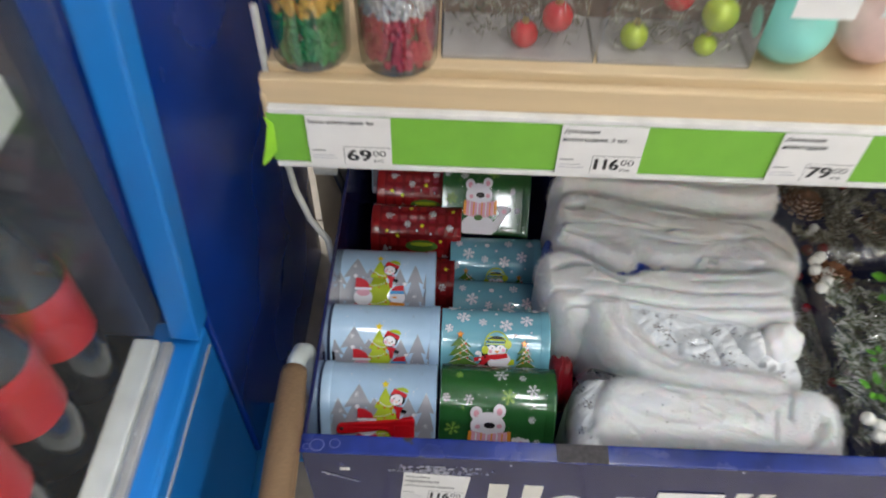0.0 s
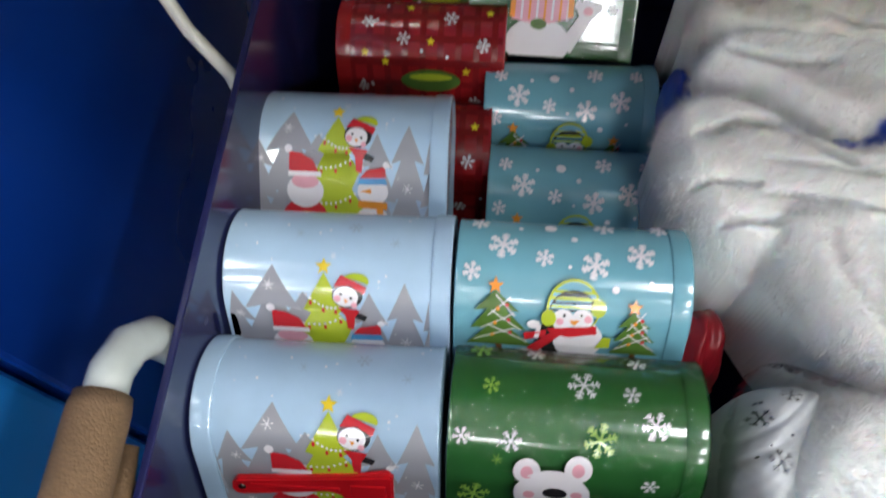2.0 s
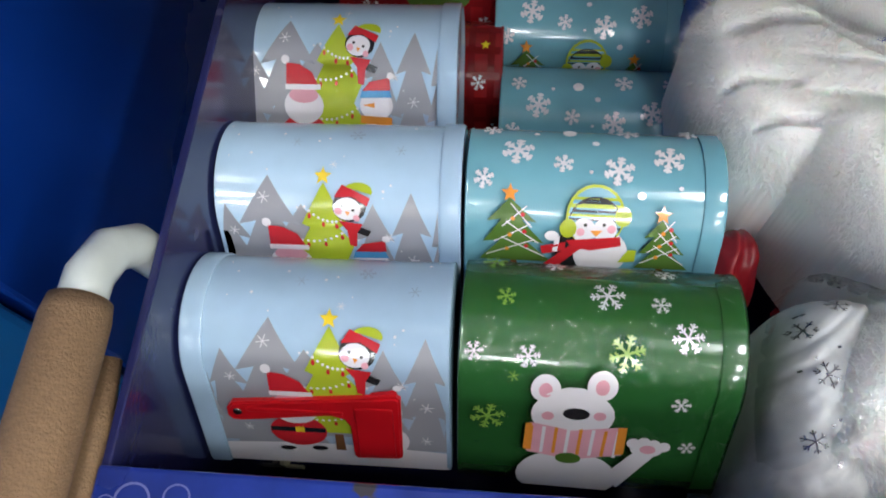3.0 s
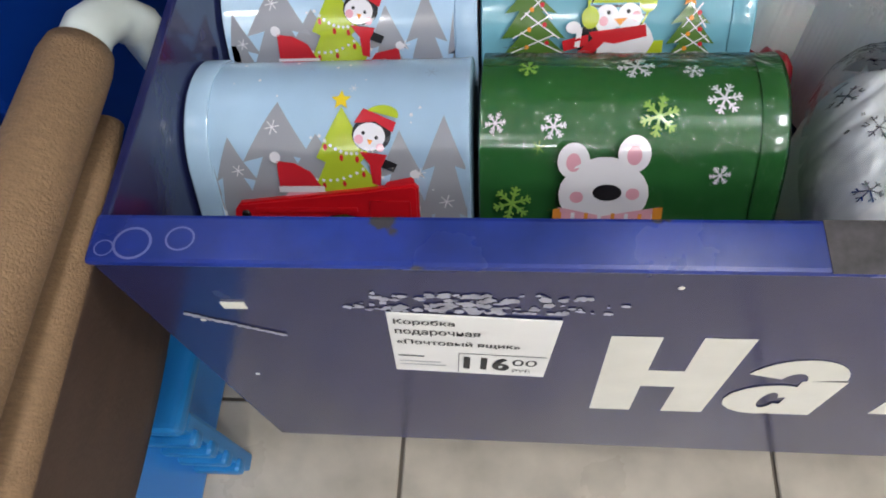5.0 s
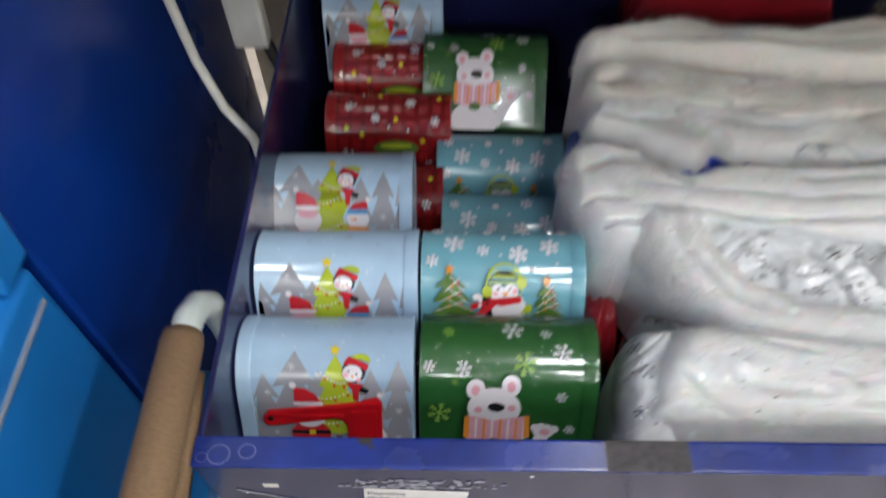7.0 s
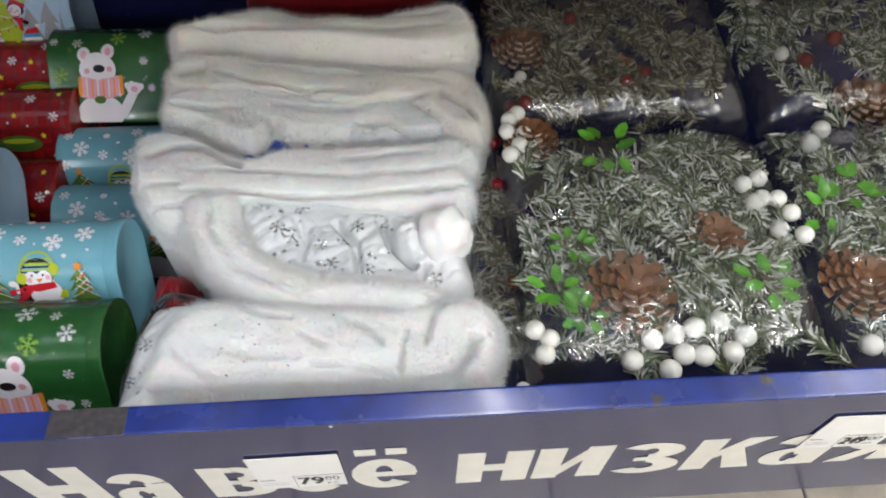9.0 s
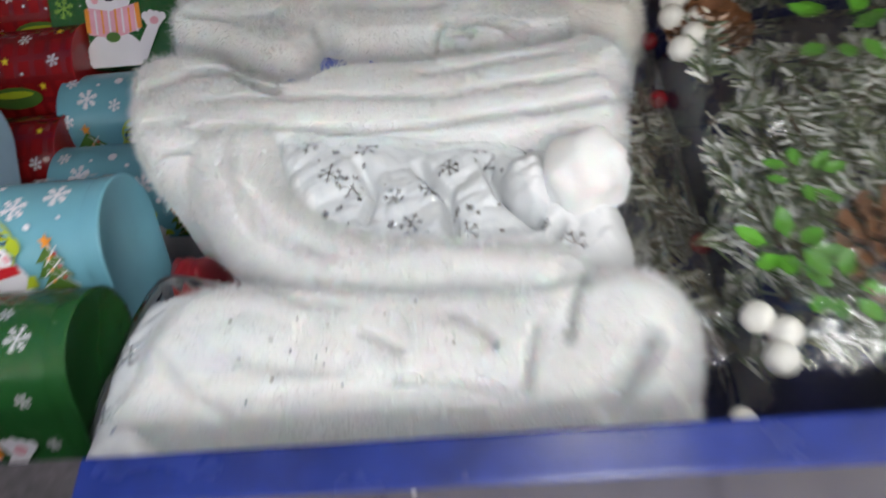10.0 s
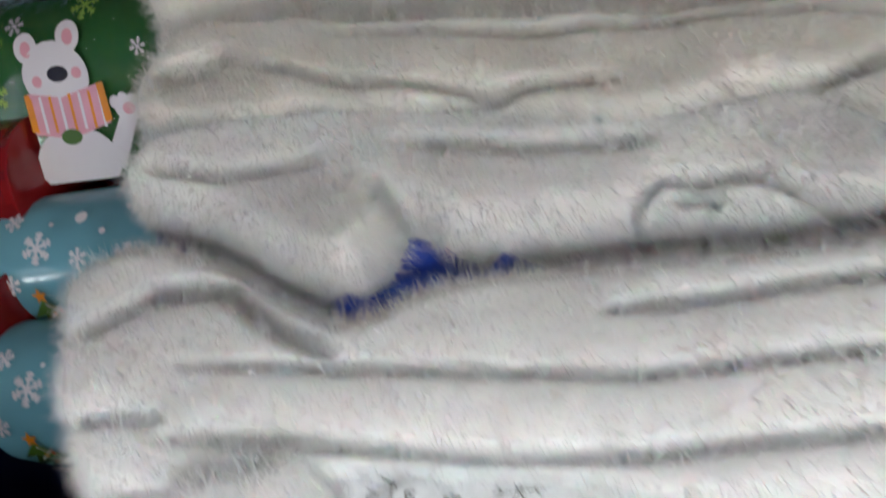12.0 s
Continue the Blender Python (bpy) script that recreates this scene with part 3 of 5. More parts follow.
def red_art():
    rnd = random.Random(8)
    sh = []
    for k in range(9):
        sh.append((BAND, bar(-50 + 13 * k, 4, -50 + 13 * k, 150, 4.5)))
    for k in range(8):
        sh.append((BAND, bar(-48, 20 + 17 * k, 60, 20 + 17 * k, 5)))
    for cx, cy, r in ((-38, 100, 5), (-12, 88, 5), (22, 104, 5.5), (46, 84, 5), (40, 40, 5), (-42, 52, 4)):
        sh += flake(WHITE, cx, cy, r, w=0.14)
    for cx, cy in ((-25, 72), (8, 86), (-8, 112), (34, 66), (50, 108), (-40, 78)):
        sh.append((YELLOW, star(cx, cy, 3.4)))
    for _ in range(12):
        sh.append((WHITE, ell(rnd.uniform(-44, 56), rnd.uniform(30, 130), 1.2, n=8)))
    sh.append((FIR, ell(8, 58, 22, 9)))
    sh.append((LIME, ell(8, 61, 16, 3)))
    return sh


BAND = 14
PALETTE.append(mat("print_deep_red", (0.20, 0.008, 0.01), 0.2, coat=0.4))

LEAN = -28


def tin_at(c, lean=LEAN, turn=0.0):
    """The pose of a tin whose round top has its middle at c, leaning back."""
    return Matrix.Translation(c) @ pose(0, 0, 0, 0, 0, turn) @ pose(0, 0, 0, lean, 0, 0) @ Matrix.Translation((0, 0, -ZC))


SKY_LABEL = "pale blue mailbox gift tin printed with grey winter firs"
sky = tin_body("mailbox_tin", "pale blue mailbox gift tin with a red plastic flag", (0, 0, 0), (0, 0, 0), M_SKY, M_SKY, lid_right=False)
sky.matrix_basis = tin_at((0.067, 0.097, 0.326), turn=0.6)
printed(sky, winter_wood(True), PALETTE, lo=-50.8, hi=60.5)
M_FLAG = mat("red_plastic", (0.62, 0.008, 0.015), 0.3, vary=0.08, coat=0.2)
bm = bmesh.new()
fl = [(-44.5, 41), (-44, 46), (-41, 49.8), (-36, 50.3), (12, 55.5), (37.5, 58.4), (39.4, 56.5), (38.4, 15.5), (37, 14), (16, 13), (14.6, 14.5), (14.6, 36), (12, 41.5), (6, 43.6), (-38, 37.5), (-42.5, 38)]
base = [bm.verts.new((x / 1000, -TR - 0.0012, y / 1000)) for x, y in fl]
f = bm.faces.new(base)
ex = bmesh.ops.extrude_face_region(bm, geom=[f])
for v in ex["geom"]:
    if isinstance(v, bmesh.types.BMVert):
        v.co.y -= 0.0034
bmesh.ops.recalc_face_normals(bm, faces=bm.faces)
bmesh.ops.bevel(bm, geom=[e for e in bm.edges if all(v.co.y < -TR - 0.004 for v in e.verts)], offset=0.001, segments=2, affect="EDGES")
flag = part("flag", bm, M_FLAG, sky, "red plastic flag")
part("flag_ridge", rbox(0.0175, 0.0355, -TR - 0.0053, -TR - 0.0044, 0.0165, 0.051, 0.0008), M_FLAG, flag)
part("flag_ridge", rbox(-0.034, 0.012, -TR - 0.0052, -TR - 0.0044, 0.0452, 0.0478, 0.0006), M_FLAG, flag)
part("rivet", sphere((-0.0388, -TR - 0.0046, 0.0445), 0.0022, squash=(1, 0.5, 1)), mat("dark_steel", (0.12, 0.11, 0.1), 0.3, 1.0), flag, "dark steel rivet")

sky2 = tin_body("mailbox_tin", SKY_LABEL, (0, 0, 0), (0, 0, 0), M_SKY, M_SKY)
sky2.matrix_basis = tin_at((0.067, 0.1755, 0.326), turn=0.4)
printed(sky2, [(m, [(x - 13.5, y - 4.5) for x, y in p]) for m, p in winter_wood(False)], PALETTE)
copy_thing(sky2, tin_at((0.0585, 0.271, 0.311), lean=-50, turn=0.2))
copy_thing(sky2, tin_at((0.08, 0.515, 0.315), lean=-20, turn=1))

green = tin_body("mailbox_tin", "dark green mailbox gift tin with snowflakes in clear film", (0, 0, 0), (0, 0, 0), M_DGREEN, M_DGREEN)
green.matrix_basis = tin_at((0.195, 0.097, 0.326), turn=-1)
printed(green, green_art(), PALETTE)
M_WRAP = film("shrink_film", bump=1.0, bscale=140, gloss=0.05, rough=0.12, haze=0.0, ior=1.25)
wrap = auto_smooth(part("wrap", sweep([(-0.0615, 0.0006)] + [(-0.0615 + 0.006 * k, 0.0014 + 0.0003 * (k % 2)) for k in range(21)] + [(0.0622, 0.002), (0.0625, 0.001)]), M_WRAP, green, "clear shrink film"))
wrap.visible_shadow = False
copy_thing(green, tin_at((0.186, 0.453, 0.291), lean=-46, turn=-2))

teal = tin_body("mailbox_tin", "teal mailbox gift tin with white snowflakes and small firs", (0, 0, 0), (0, 0, 0), M_TEAL, M_TEAL)
teal.matrix_basis = tin_at((0.193, 0.1745, 0.326), turn=-0.6)
printed(teal, teal_art(), PALETTE)
copy_thing(teal, tin_at((0.206, 0.2825, 0.240), lean=4, turn=-1))
copy_thing(teal, tin_at((0.2, 0.3515, 0.250), lean=4, turn=0))

red = tin_body("mailbox_tin", "dark red plaid mailbox gift tin with gold stars", (0, 0, 0), (0, 0, 0), M_REDT, M_REDT, lid_right=False)
red.matrix_basis = tin_at((0.09, 0.39, 0.27), lean=-20, turn=0)
printed(red, red_art(), PALETTE, lo=-50.8, hi=60.5)
copy_thing(red, tin_at((0.092, 0.462, 0.275), lean=-20, turn=0))
copy_thing(red, tin_at((0.083, 0.316, 0.246), lean=-8, turn=0))

# ---- price labels ----
def price_label(name, w, h, title, price, label, tilt=0.0):
    """A paper price label that faces -y, its lower left corner at its origin."""
    t = thing(name, (0, 0, 0), label, "price label", group="price labels")
    part("paper", rbox(0, w, -0.0006, 0.0, 0, h, 0.0002, 1), M_PAPER, t)
    y = -0.0008
    for k, line in enumerate(title):
        n = max(len(q) for q in title)
        part("title", lettering(line, w * 0.035, w * (0.035 + 0.76 * len(line) / max(n, 15)), h * (0.83 - 0.16 * k), h * 0.095, y=y), M_INK, t)
        part("title", lettering(line, w * 0.039, w * (0.039 + 0.76 * len(line) / max(n, 15)), h * (0.832 - 0.16 * k), h * 0.095, y=y - 0.0001), M_INK, t)
    bm = rbox(w * 0.42, w * 0.425, y - 0.0001, y, h * 0.03, h * 0.40)
    rbox(w * 0.42, w * 0.98, y - 0.0001, y, h * 0.395, h * 0.402, bm=bm)
    part("frame_line", bm, M_INK, t)
    for k in range(6):
        part("price", lettering(price, w * (0.455 + 0.004 * k), w * (0.735 + 0.004 * k), h * 0.11, h * 0.23, y=y - 0.00005 * k), M_INK, t)
    part("price", lettering("00", w * 0.77, w * 0.93, h * 0.21, h * 0.12, y=y), M_INK, t)
    part("price", lettering("РУБ", w * 0.78, w * 0.90, h * 0.08, h * 0.06, y=y), M_INK, t)
    part("small_print", rbox(w * 0.035, w * 0.2, y - 0.0001, y, h * 0.30, h * 0.315), M_INK, t)
    part("small_print", rbox(w * 0.035, w * 0.3, y - 0.0001, y, h * 0.20, h * 0.208), M_TAPE, t)
    part("small_print", rbox(w * 0.035, w * 0.34, y - 0.0001, y, h * 0.14, h * 0.148), M_TAPE, t)
    return t


price_label("price_label", 0.0675, 0.068, ("Коробка", "подарочная", "«Почтовый ящик»"), "116", "white paper price label with black print taped to the navy bin").matrix_basis = pose(0.0945, -0.0006, 0.2795, 0, 4.5, 0)
price_label("price_label", 0.068, 0.075, (), "79", "white paper price label pasted over the cream letters").matrix_basis = pose(0.362, -0.0012, 0.249, 0, -1, 0)
price_label("price_label", 0.067, 0.07, (), "249", "white paper price label stuck at the last letters").matrix_basis = pose(0.79, -0.0012, 0.275, 0, 2, 0)
price_label("price_label", 0.0675, 0.052, ("Бусы новогодние 4м", ), "69", "white paper price label in the green shelf strip").matrix_basis = pose(0.019, SH_Y - 0.0046, 0.631, 0, 0, 0)
price_label("price_label", 0.068, 0.052, ("Декорация", "новогодняя, 3 шт."), "116", "white paper price label for decorations in the green strip").matrix_basis = pose(0.2215, SH_Y - 0.0046, 0.631, 0, 0, 0)
price_label("price_label", 0.068, 0.052, ("Декорация", "новогодняя"), "79", "white paper price label further along the green strip").matrix_basis = pose(0.395, SH_Y - 0.0046, 0.631, 0, 0, 0)

# ---- fur hats ----
M_FUR = mat("white_plush_fur", (0.88, 0.88, 0.88), 0.95, vary=0.03, scale=60, bump=0.18, bscale=420, sheen=0.4, sss=0.25)
# the white fur again, tinted beige for the shadow under the shelf
M_FUR_SHADED = mat("shaded_white_plush_fur", (0.84, 0.82, 0.78), 0.95, vary=0.03, scale=60, bump=0.18, bscale=420, sheen=0.4, sss=0.25)
M_CLOTH = mat("white_satin_cloth", (0.78, 0.79, 0.80), 0.45, vary=0.08, scale=30, bump=0.8, bscale=70)
M_SEQUIN = mat("silver_foil_print", (0.5, 0.5, 0.52), 0.22, metal=1.0, vary=0.4, scale=260)
M_BLUEC = mat("blue_satin", (0.01, 0.06, 0.50), 0.35, vary=0.2)
M_REDC = mat("red_satin", (0.26, 0.006, 0.014), 0.4, vary=0.2)


class Plush:
    """A soft rolled or folded piece over [x0, x1] x [y0, y1] with its top near zt; creases run along x."""

    def __init__(self, x0, x1, y0, y1, zt, h, creases, seed, skew=0.0, lumps=0.006, rise=0.0):
        self.box, self.zt, self.h, self.creases, self.seed, self.skew, self.lumps, self.rise = (x0, x1, y0, y1), zt, h, creases, seed, skew, lumps, rise

    def at(self, u, v):
        x0, x1, y0, y1 = self.box
        n = noise.noise(Vector((u * 2.2, v * 1.4, self.seed * 7.3)))
        m = noise.noise(Vector((u * 5.5, v * 3.5, self.seed * 3.1 + 40)))
        e = max(0.0, 1 - abs(u) ** 5) ** 0.5
        f = max(0.0, 1 - abs(v) ** 2.6) ** 0.5
        ex = 0.5 * (x1 - x0) * (1 + 0.04 * noise.noise(Vector((0, v * 3, self.seed))))
        x = 0.5 * (x0 + x1) + ex * u
        y = 0.5 * (y0 + y1) + 0.5 * (y1 - y0) * v + self.skew * u + 0.008 * noise.noise(Vector((u * 2.5, 3.3, self.seed)))
        z = self.zt - self.h + self.h * e * f + self.lumps * n * e * f + 0.35 * self.lumps * m * e * f + self.rise * v
        for v0, depth, width, amp, k, u0, u1 in self.creases:
            if u0 <= u <= u1:
                fade = min(1.0, 6 * (u - u0), 6 * (u1 - u))
                z -= depth * max(0.0, fade) * math.exp(-(((v - v0 - amp * math.sin(k * u + self.seed)) / width) ** 2)) * e
        return Vector((x, y, z))

    def mesh(self, nu=110, nv=56):
        bm = bmesh.new()
        g = [[bm.verts.new(self.at(-1 + 2 * i / nu, -1 + 2 * j / nv)) for j in range(nv + 1)] for i in range(nu + 1)]
        for i in range(nu):
            for j in range(nv):
                bm.faces.new((g[i][j], g[i + 1][j], g[i + 1][j + 1], g[i][j + 1]))
        zb = self.zt - self.h
        ring = [g[i][0] for i in range(nu + 1)] + [g[nu][j] for j in range(1, nv + 1)] + [g[i][nv] for i in range(nu - 1, -1, -1)] + [g[0][j] for j in range(nv - 1, 0, -1)]
        low = [bm.verts.new((v.co.x, v.co.y, zb - 0.03)) for v in ring]
        for k in range(len(ring)):
            j = (k + 1) % len(ring)
            bm.faces.new((ring[j], ring[k], low[k], low[j]))
        bm.faces.new(low[::-1])
        bmesh.ops.recalc_face_normals(bm, faces=bm.faces)
        return bm

    def fuzz(self, count, length, seed):
        rnd = random.Random(seed)
        verts, faces = [], []
        for _ in range(count):
            u, v = rnd.uniform(-0.995, 0.995), rnd.uniform(-0.985, 0.985)
            p, pu, pv = self.at(u, v), self.at(u + 0.01, v), self.at(u, v + 0.01)
            n = (pu - p).cross(pv - p).normalized()
            n = (n + Vector((rnd.gauss(0, 0.5), rnd.gauss(0, 0.5), rnd.gauss(0, 0.4)))).normalized()
            side = n.orthogonal().normalized() * 0.00014
            tip = p + n * length * rnd.uniform(0.5, 1.1)
            b = len(verts)
            verts += [p - side, p + side, tip]
            faces.append((b, b + 1, b + 2))
        return verts, faces


def pydata_part(name, verts, faces, material, parent, label="", kind="", smooth=False):
    me = bpy.data.meshes.new(name)
    me.from_pydata([tuple(v) for v in verts], [], faces)
    for mm in (material if isinstance(material, (list, tuple)) else [material]):
        me.materials.append(mm)
    ob = new(name, me)
    if parent:
        ob.parent = parent
    if smooth:
        me.polygons.foreach_set("use_smooth", [True] * len(me.polygons))
    return tagged(ob, label=label, kind=kind)


class Roll(Plush):
    """A fur roll bent along points, thick as r."""

    def __init__(self, pts, r, seed, tall=1.6, blunt=8):
        self.pts, self.r, self.seed, self.tall, self.blunt = [Vector(p) for p in pts], r, seed, tall, blunt
        self.k = max(0.12, sum((a - b).length for a, b in zip(self.pts, self.pts[1:])) / 0.28)

    def at(self, u, v):
        q = (min(1, max(-1, u)) + 1) / 2 * (len(self.pts) - 1)
        i = min(int(q), len(self.pts) - 2)
        w = q - i
        p = [self.pts[max(i - 1, 0)], self.pts[i], self.pts[i + 1], self.pts[min(i + 2, len(self.pts) - 1)]]
        c = 0.5 * (2 * p[1] + (p[2] - p[0]) * w + (2 * p[0] - 5 * p[1] + 4 * p[2] - p[3]) * w * w + (3 * p[1] - p[0] - 3 * p[2] + p[3]) * w ** 3)
        d = (p[2] - p[1]).normalized()
        s = d.cross(Vector((0, 0, 1))).normalized()
        up = s.cross(d)
        a = math.pi * v
        r = self.r * max(0.0, 1 - abs(u) ** self.blunt) ** 0.5 * (1 + 0.30 * noise.noise(Vector((u * 5 * self.k, math.cos(a) * 0.8, math.sin(a) * 0.8 + self.seed * 3.7))) + 0.10 * noise.noise(Vector((u * 17 * self.k, math.cos(a) * 2, math.sin(a) * 2 + self.seed))))
        return c - s * math.sin(a) * r * 1.12 + up * math.cos(a) * r * self.tall

    def mesh(self, nu=70, nv=28):
        bm = bmesh.new()
        g = [[bm.verts.new(self.at(-1 + 2 * i / nu, -1 + 2 * j / nv)) for j in range(nv)] for i in range(nu + 1)]
        for i in range(nu):
            for j in range(nv):
                bm.faces.new((g[i][j], g[i + 1][j], g[i + 1][(j + 1) % nv], g[i][(j + 1) % nv]))
        bmesh.ops.recalc_face_normals(bm, faces=bm.faces)
        return bm


class Ball(Roll):
    """A fur ball."""

    def at(self, u, v):
        lat, lon = 0.5 * math.pi * min(1, max(-1, u)), math.pi * v
        d = Vector((math.sin(lat), math.cos(lat) * math.cos(lon), math.cos(lat) * math.sin(lon)))
        return self.pts[0] + d * self.r * (1 + 0.18 * noise.noise(d * 1.8 + Vector((self.seed, 0, 0)))) * Vector((1.1, 0.95, 1.0)).length / 1.76


def fur_ball(name, c, r, seed, parent, count):
    ball = Ball([c, c], r, seed)
    part(name, ball.mesh(40, 28), M_FUR, parent, smooth=True)
    vs, fs = ball.fuzz(count, 0.004, seed)
    pydata_part("fur", vs, fs, M_FUR, parent, kind="stuff")


class Wad:
    """A soft folded piece: a rounded top over a plan outline, with thin creases pressed into it."""

    def __init__(self, outline, zt, h, edge, creases=(), seed=1, lumps=0.003, rise=0.0, wrinkle=0.0, cell=0.0013):
        n = len(outline)
        ring = []
        for i in range(n):
            p = [np.array(outline[(i + k - 1) % n]) for k in range(4)]
            for w in (0.0, 0.2, 0.4, 0.6, 0.8):
                ring.append(0.5 * (2 * p[1] + (p[2] - p[0]) * w + (2 * p[0] - 5 * p[1] + 4 * p[2] - p[3]) * w * w + (3 * p[1] - p[0] - 3 * p[2] + p[3]) * w ** 3))
        self.ring = np.array(ring)
        self.zt, self.h, self.edge, self.creases, self.lumps, self.rise, self.wrinkle, self.cell = zt, h, edge, creases, lumps, rise, wrinkle, cell
        self.mid = self.ring.mean(0)
        rnd = np.random.RandomState(seed)
        self.waves = [(rnd.normal(0, 1, 2) * k, rnd.uniform(0, math.tau), a) for k, a in ((28, 1.0), (28, 1.0), (55, 0.6), (55, 0.6), (110, 0.3), (110, 0.3), (220, 0.12))]
        self.folds = [(np.array((math.cos(a), math.sin(a))) * k, rnd.uniform(0, math.tau), rnd.uniform(0.5, 1.0)) for a, k in zip(rnd.uniform(0.2, 2.4, 6), (70, 100, 140, 190, 260, 340))]

    @staticmethod
    def near(p, a, b):
        d = b - a
        t = np.clip(((p - a) @ d) / max(1e-12, d @ d), 0, 1)
        return np.linalg.norm(p - (a + t[:, None] * d), axis=1), t

    def inside(self, p):
        """Distance in from the outline; negative outside."""
        best, wn = np.full(len(p), 9.0), np.zeros(len(p), bool)
        nxt = np.roll(self.ring, -1, 0)
        for a, b in zip(self.ring, nxt):
            best = np.minimum(best, self.near(p, a, b)[0])
            cross = (a[1] > p[:, 1]) != (b[1] > p[:, 1])
            wn ^= cross & (p[:, 0] < (b[0] - a[0]) * (p[:, 1] - a[1]) / (b[1] - a[1] + 1e-15) + a[0])
        return np.where(wn, best, -best)

    def height(self, p):
        p = np.asarray(p, float)
        d = np.clip(self.inside(p) / self.edge, 0, 1)
        top = np.sqrt(np.clip(1 - (1 - d) ** 2, 0, 1))
        z = self.zt - self.h * (1 - top) + self.rise * (p[:, 1] - self.mid[1]) * 10
        z = z + self.lumps * top * sum(a * np.sin(p @ k + f) for k, f, a in self.waves) / 2
        if self.wrinkle:
            bend = 0.006 * np.sin(p[:, ::-1] * 90 + 1)
            z = z - self.wrinkle * top * sum(a * (1 - np.abs(np.sin((p + bend) @ k + f))) ** 2 for k, f, a in self.folds)
        for way, depth, width in self.creases:
            way = np.array(way)
            m = len(way) - 1
            near, along = np.full(len(p), 9.0), np.zeros(len(p))
            for i in range(m):
                q, t = self.near(p, way[i], way[i + 1])
                along = np.where(q < near, (i + t) / m, along)
                near = np.minimum(near, q)
            taper = np.clip(np.minimum(along, 1 - along) * 7 + 0.12, 0, 1)
            z = z - depth * taper * (1.5 * np.exp(-(near / (0.75 * width)) ** 2) + 0.12 * np.exp(-(near / (3.0 * width)) ** 2)) * np.clip(d * 3, 0.3, 1)
        return z

    def grid(self):
        lo, hi = self.ring.min(0) - self.cell, self.ring.max(0) + self.cell
        nx, ny = int((hi[0] - lo[0]) / self.cell) + 1, int((hi[1] - lo[1]) / self.cell) + 1
        gx, gy = np.meshgrid(lo[0] + np.arange(nx) * self.cell, lo[1] + np.arange(ny) * self.cell, indexing="ij")
        p = np.stack([gx.ravel(), gy.ravel()], 1)
        d = self.inside(p)
        e = 1e-4
        slope = np.stack([self.inside(p + (e, 0)) - d, self.inside(p + (0, e)) - d], 1) / e
        out = d < 0
        p[out] -= d[out, None] * slope[out]
        keep = (d > -0.9 * self.cell).reshape(nx, ny)
        full = keep[:-1, :-1] & keep[1:, :-1] & keep[1:, 1:] & keep[:-1, 1:]
        i, j = np.nonzero(full)
        quads = np.stack([i * ny + j, (i + 1) * ny + j, (i + 1) * ny + j + 1, i * ny + j + 1], 1)
        used = np.unique(quads)
        back = np.full(nx * ny, -1)
        back[used] = np.arange(len(used))
        v = np.column_stack([p[used], self.height(p[used])])
        return v, back[quads]

    def solid(self, skirt=0.09):
        v, q = self.grid()
        ends = np.concatenate([q[:, [0, 1]], q[:, [1, 2]], q[:, [2, 3]], q[:, [3, 0]]])
        seen = {(a, b) for a, b in ends.tolist()}
        rim = [(a, b) for a, b in seen if (b, a) not in seen]
        low, verts, faces = {}, v.tolist(), q.tolist()
        for a, b in rim:
            for k in (a, b):
                if k not in low:
                    low[k] = len(verts)
                    verts.append([verts[k][0], verts[k][1], min(verts[k][2], self.zt - self.h) - skirt])
            faces.append([b, a, low[a], low[b]])
        return verts, faces

    def hairs(self, count, length, seed):
        v, q = self.grid()
        rnd = np.random.RandomState(seed)
        size = np.linalg.norm(np.cross(v[q[:, 1]] - v[q[:, 0]], v[q[:, 3]] - v[q[:, 0]]), axis=1)
        f = q[rnd.choice(len(q), count, p=size / size.sum())]
        a, b, c = v[f[:, 0]], v[f[:, 1]], v[f[:, 3]]
        s, t = rnd.rand(count, 1), rnd.rand(count, 1)
        p = a + (b - a) * s + (c - a) * t
        n = np.cross(b - a, c - a)
        n /= np.linalg.norm(n, axis=1, keepdims=True) + 1e-12
        n = n + rnd.normal(0, 0.55, (count, 3)) + (0.25, -0.3, 0)
        n /= np.linalg.norm(n, axis=1, keepdims=True)
        side = np.cross(n, rnd.normal(0, 1, (count, 3)))
        side *= 0.00015 / (np.linalg.norm(side, axis=1, keepdims=True) + 1e-12)
        tip = p + n * length * rnd.uniform(0.4, 1.1, (count, 1))
        verts = np.stack([p - side, p + side, tip], 1).reshape(-1, 3)
        return verts.tolist(), np.arange(3 * count).reshape(-1, 3).tolist()


def plush_part(name, wad, fur, parent, count=12000, length=0.0072, seed=1, label=""):
    vs, fs = wad.solid()
    pydata_part(name, vs, fs, fur, parent, label, smooth=True)
    vs, fs = wad.hairs(count, length, seed)
    pydata_part("fur", vs, fs, fur, parent, kind="stuff")


def cloth_part(name, wad, cloth, parent, label=""):
    vs, fs = wad.solid()
    return pydata_part(name, vs, fs, cloth, parent, label, smooth=True)


def bag_part(wad, parent):
    v, q = wad.grid()
    ob = pydata_part("bag", v.tolist(), q.tolist(), M_BAGH, parent, "crumpled clear bag", smooth=True)
    ob.visible_shadow = False


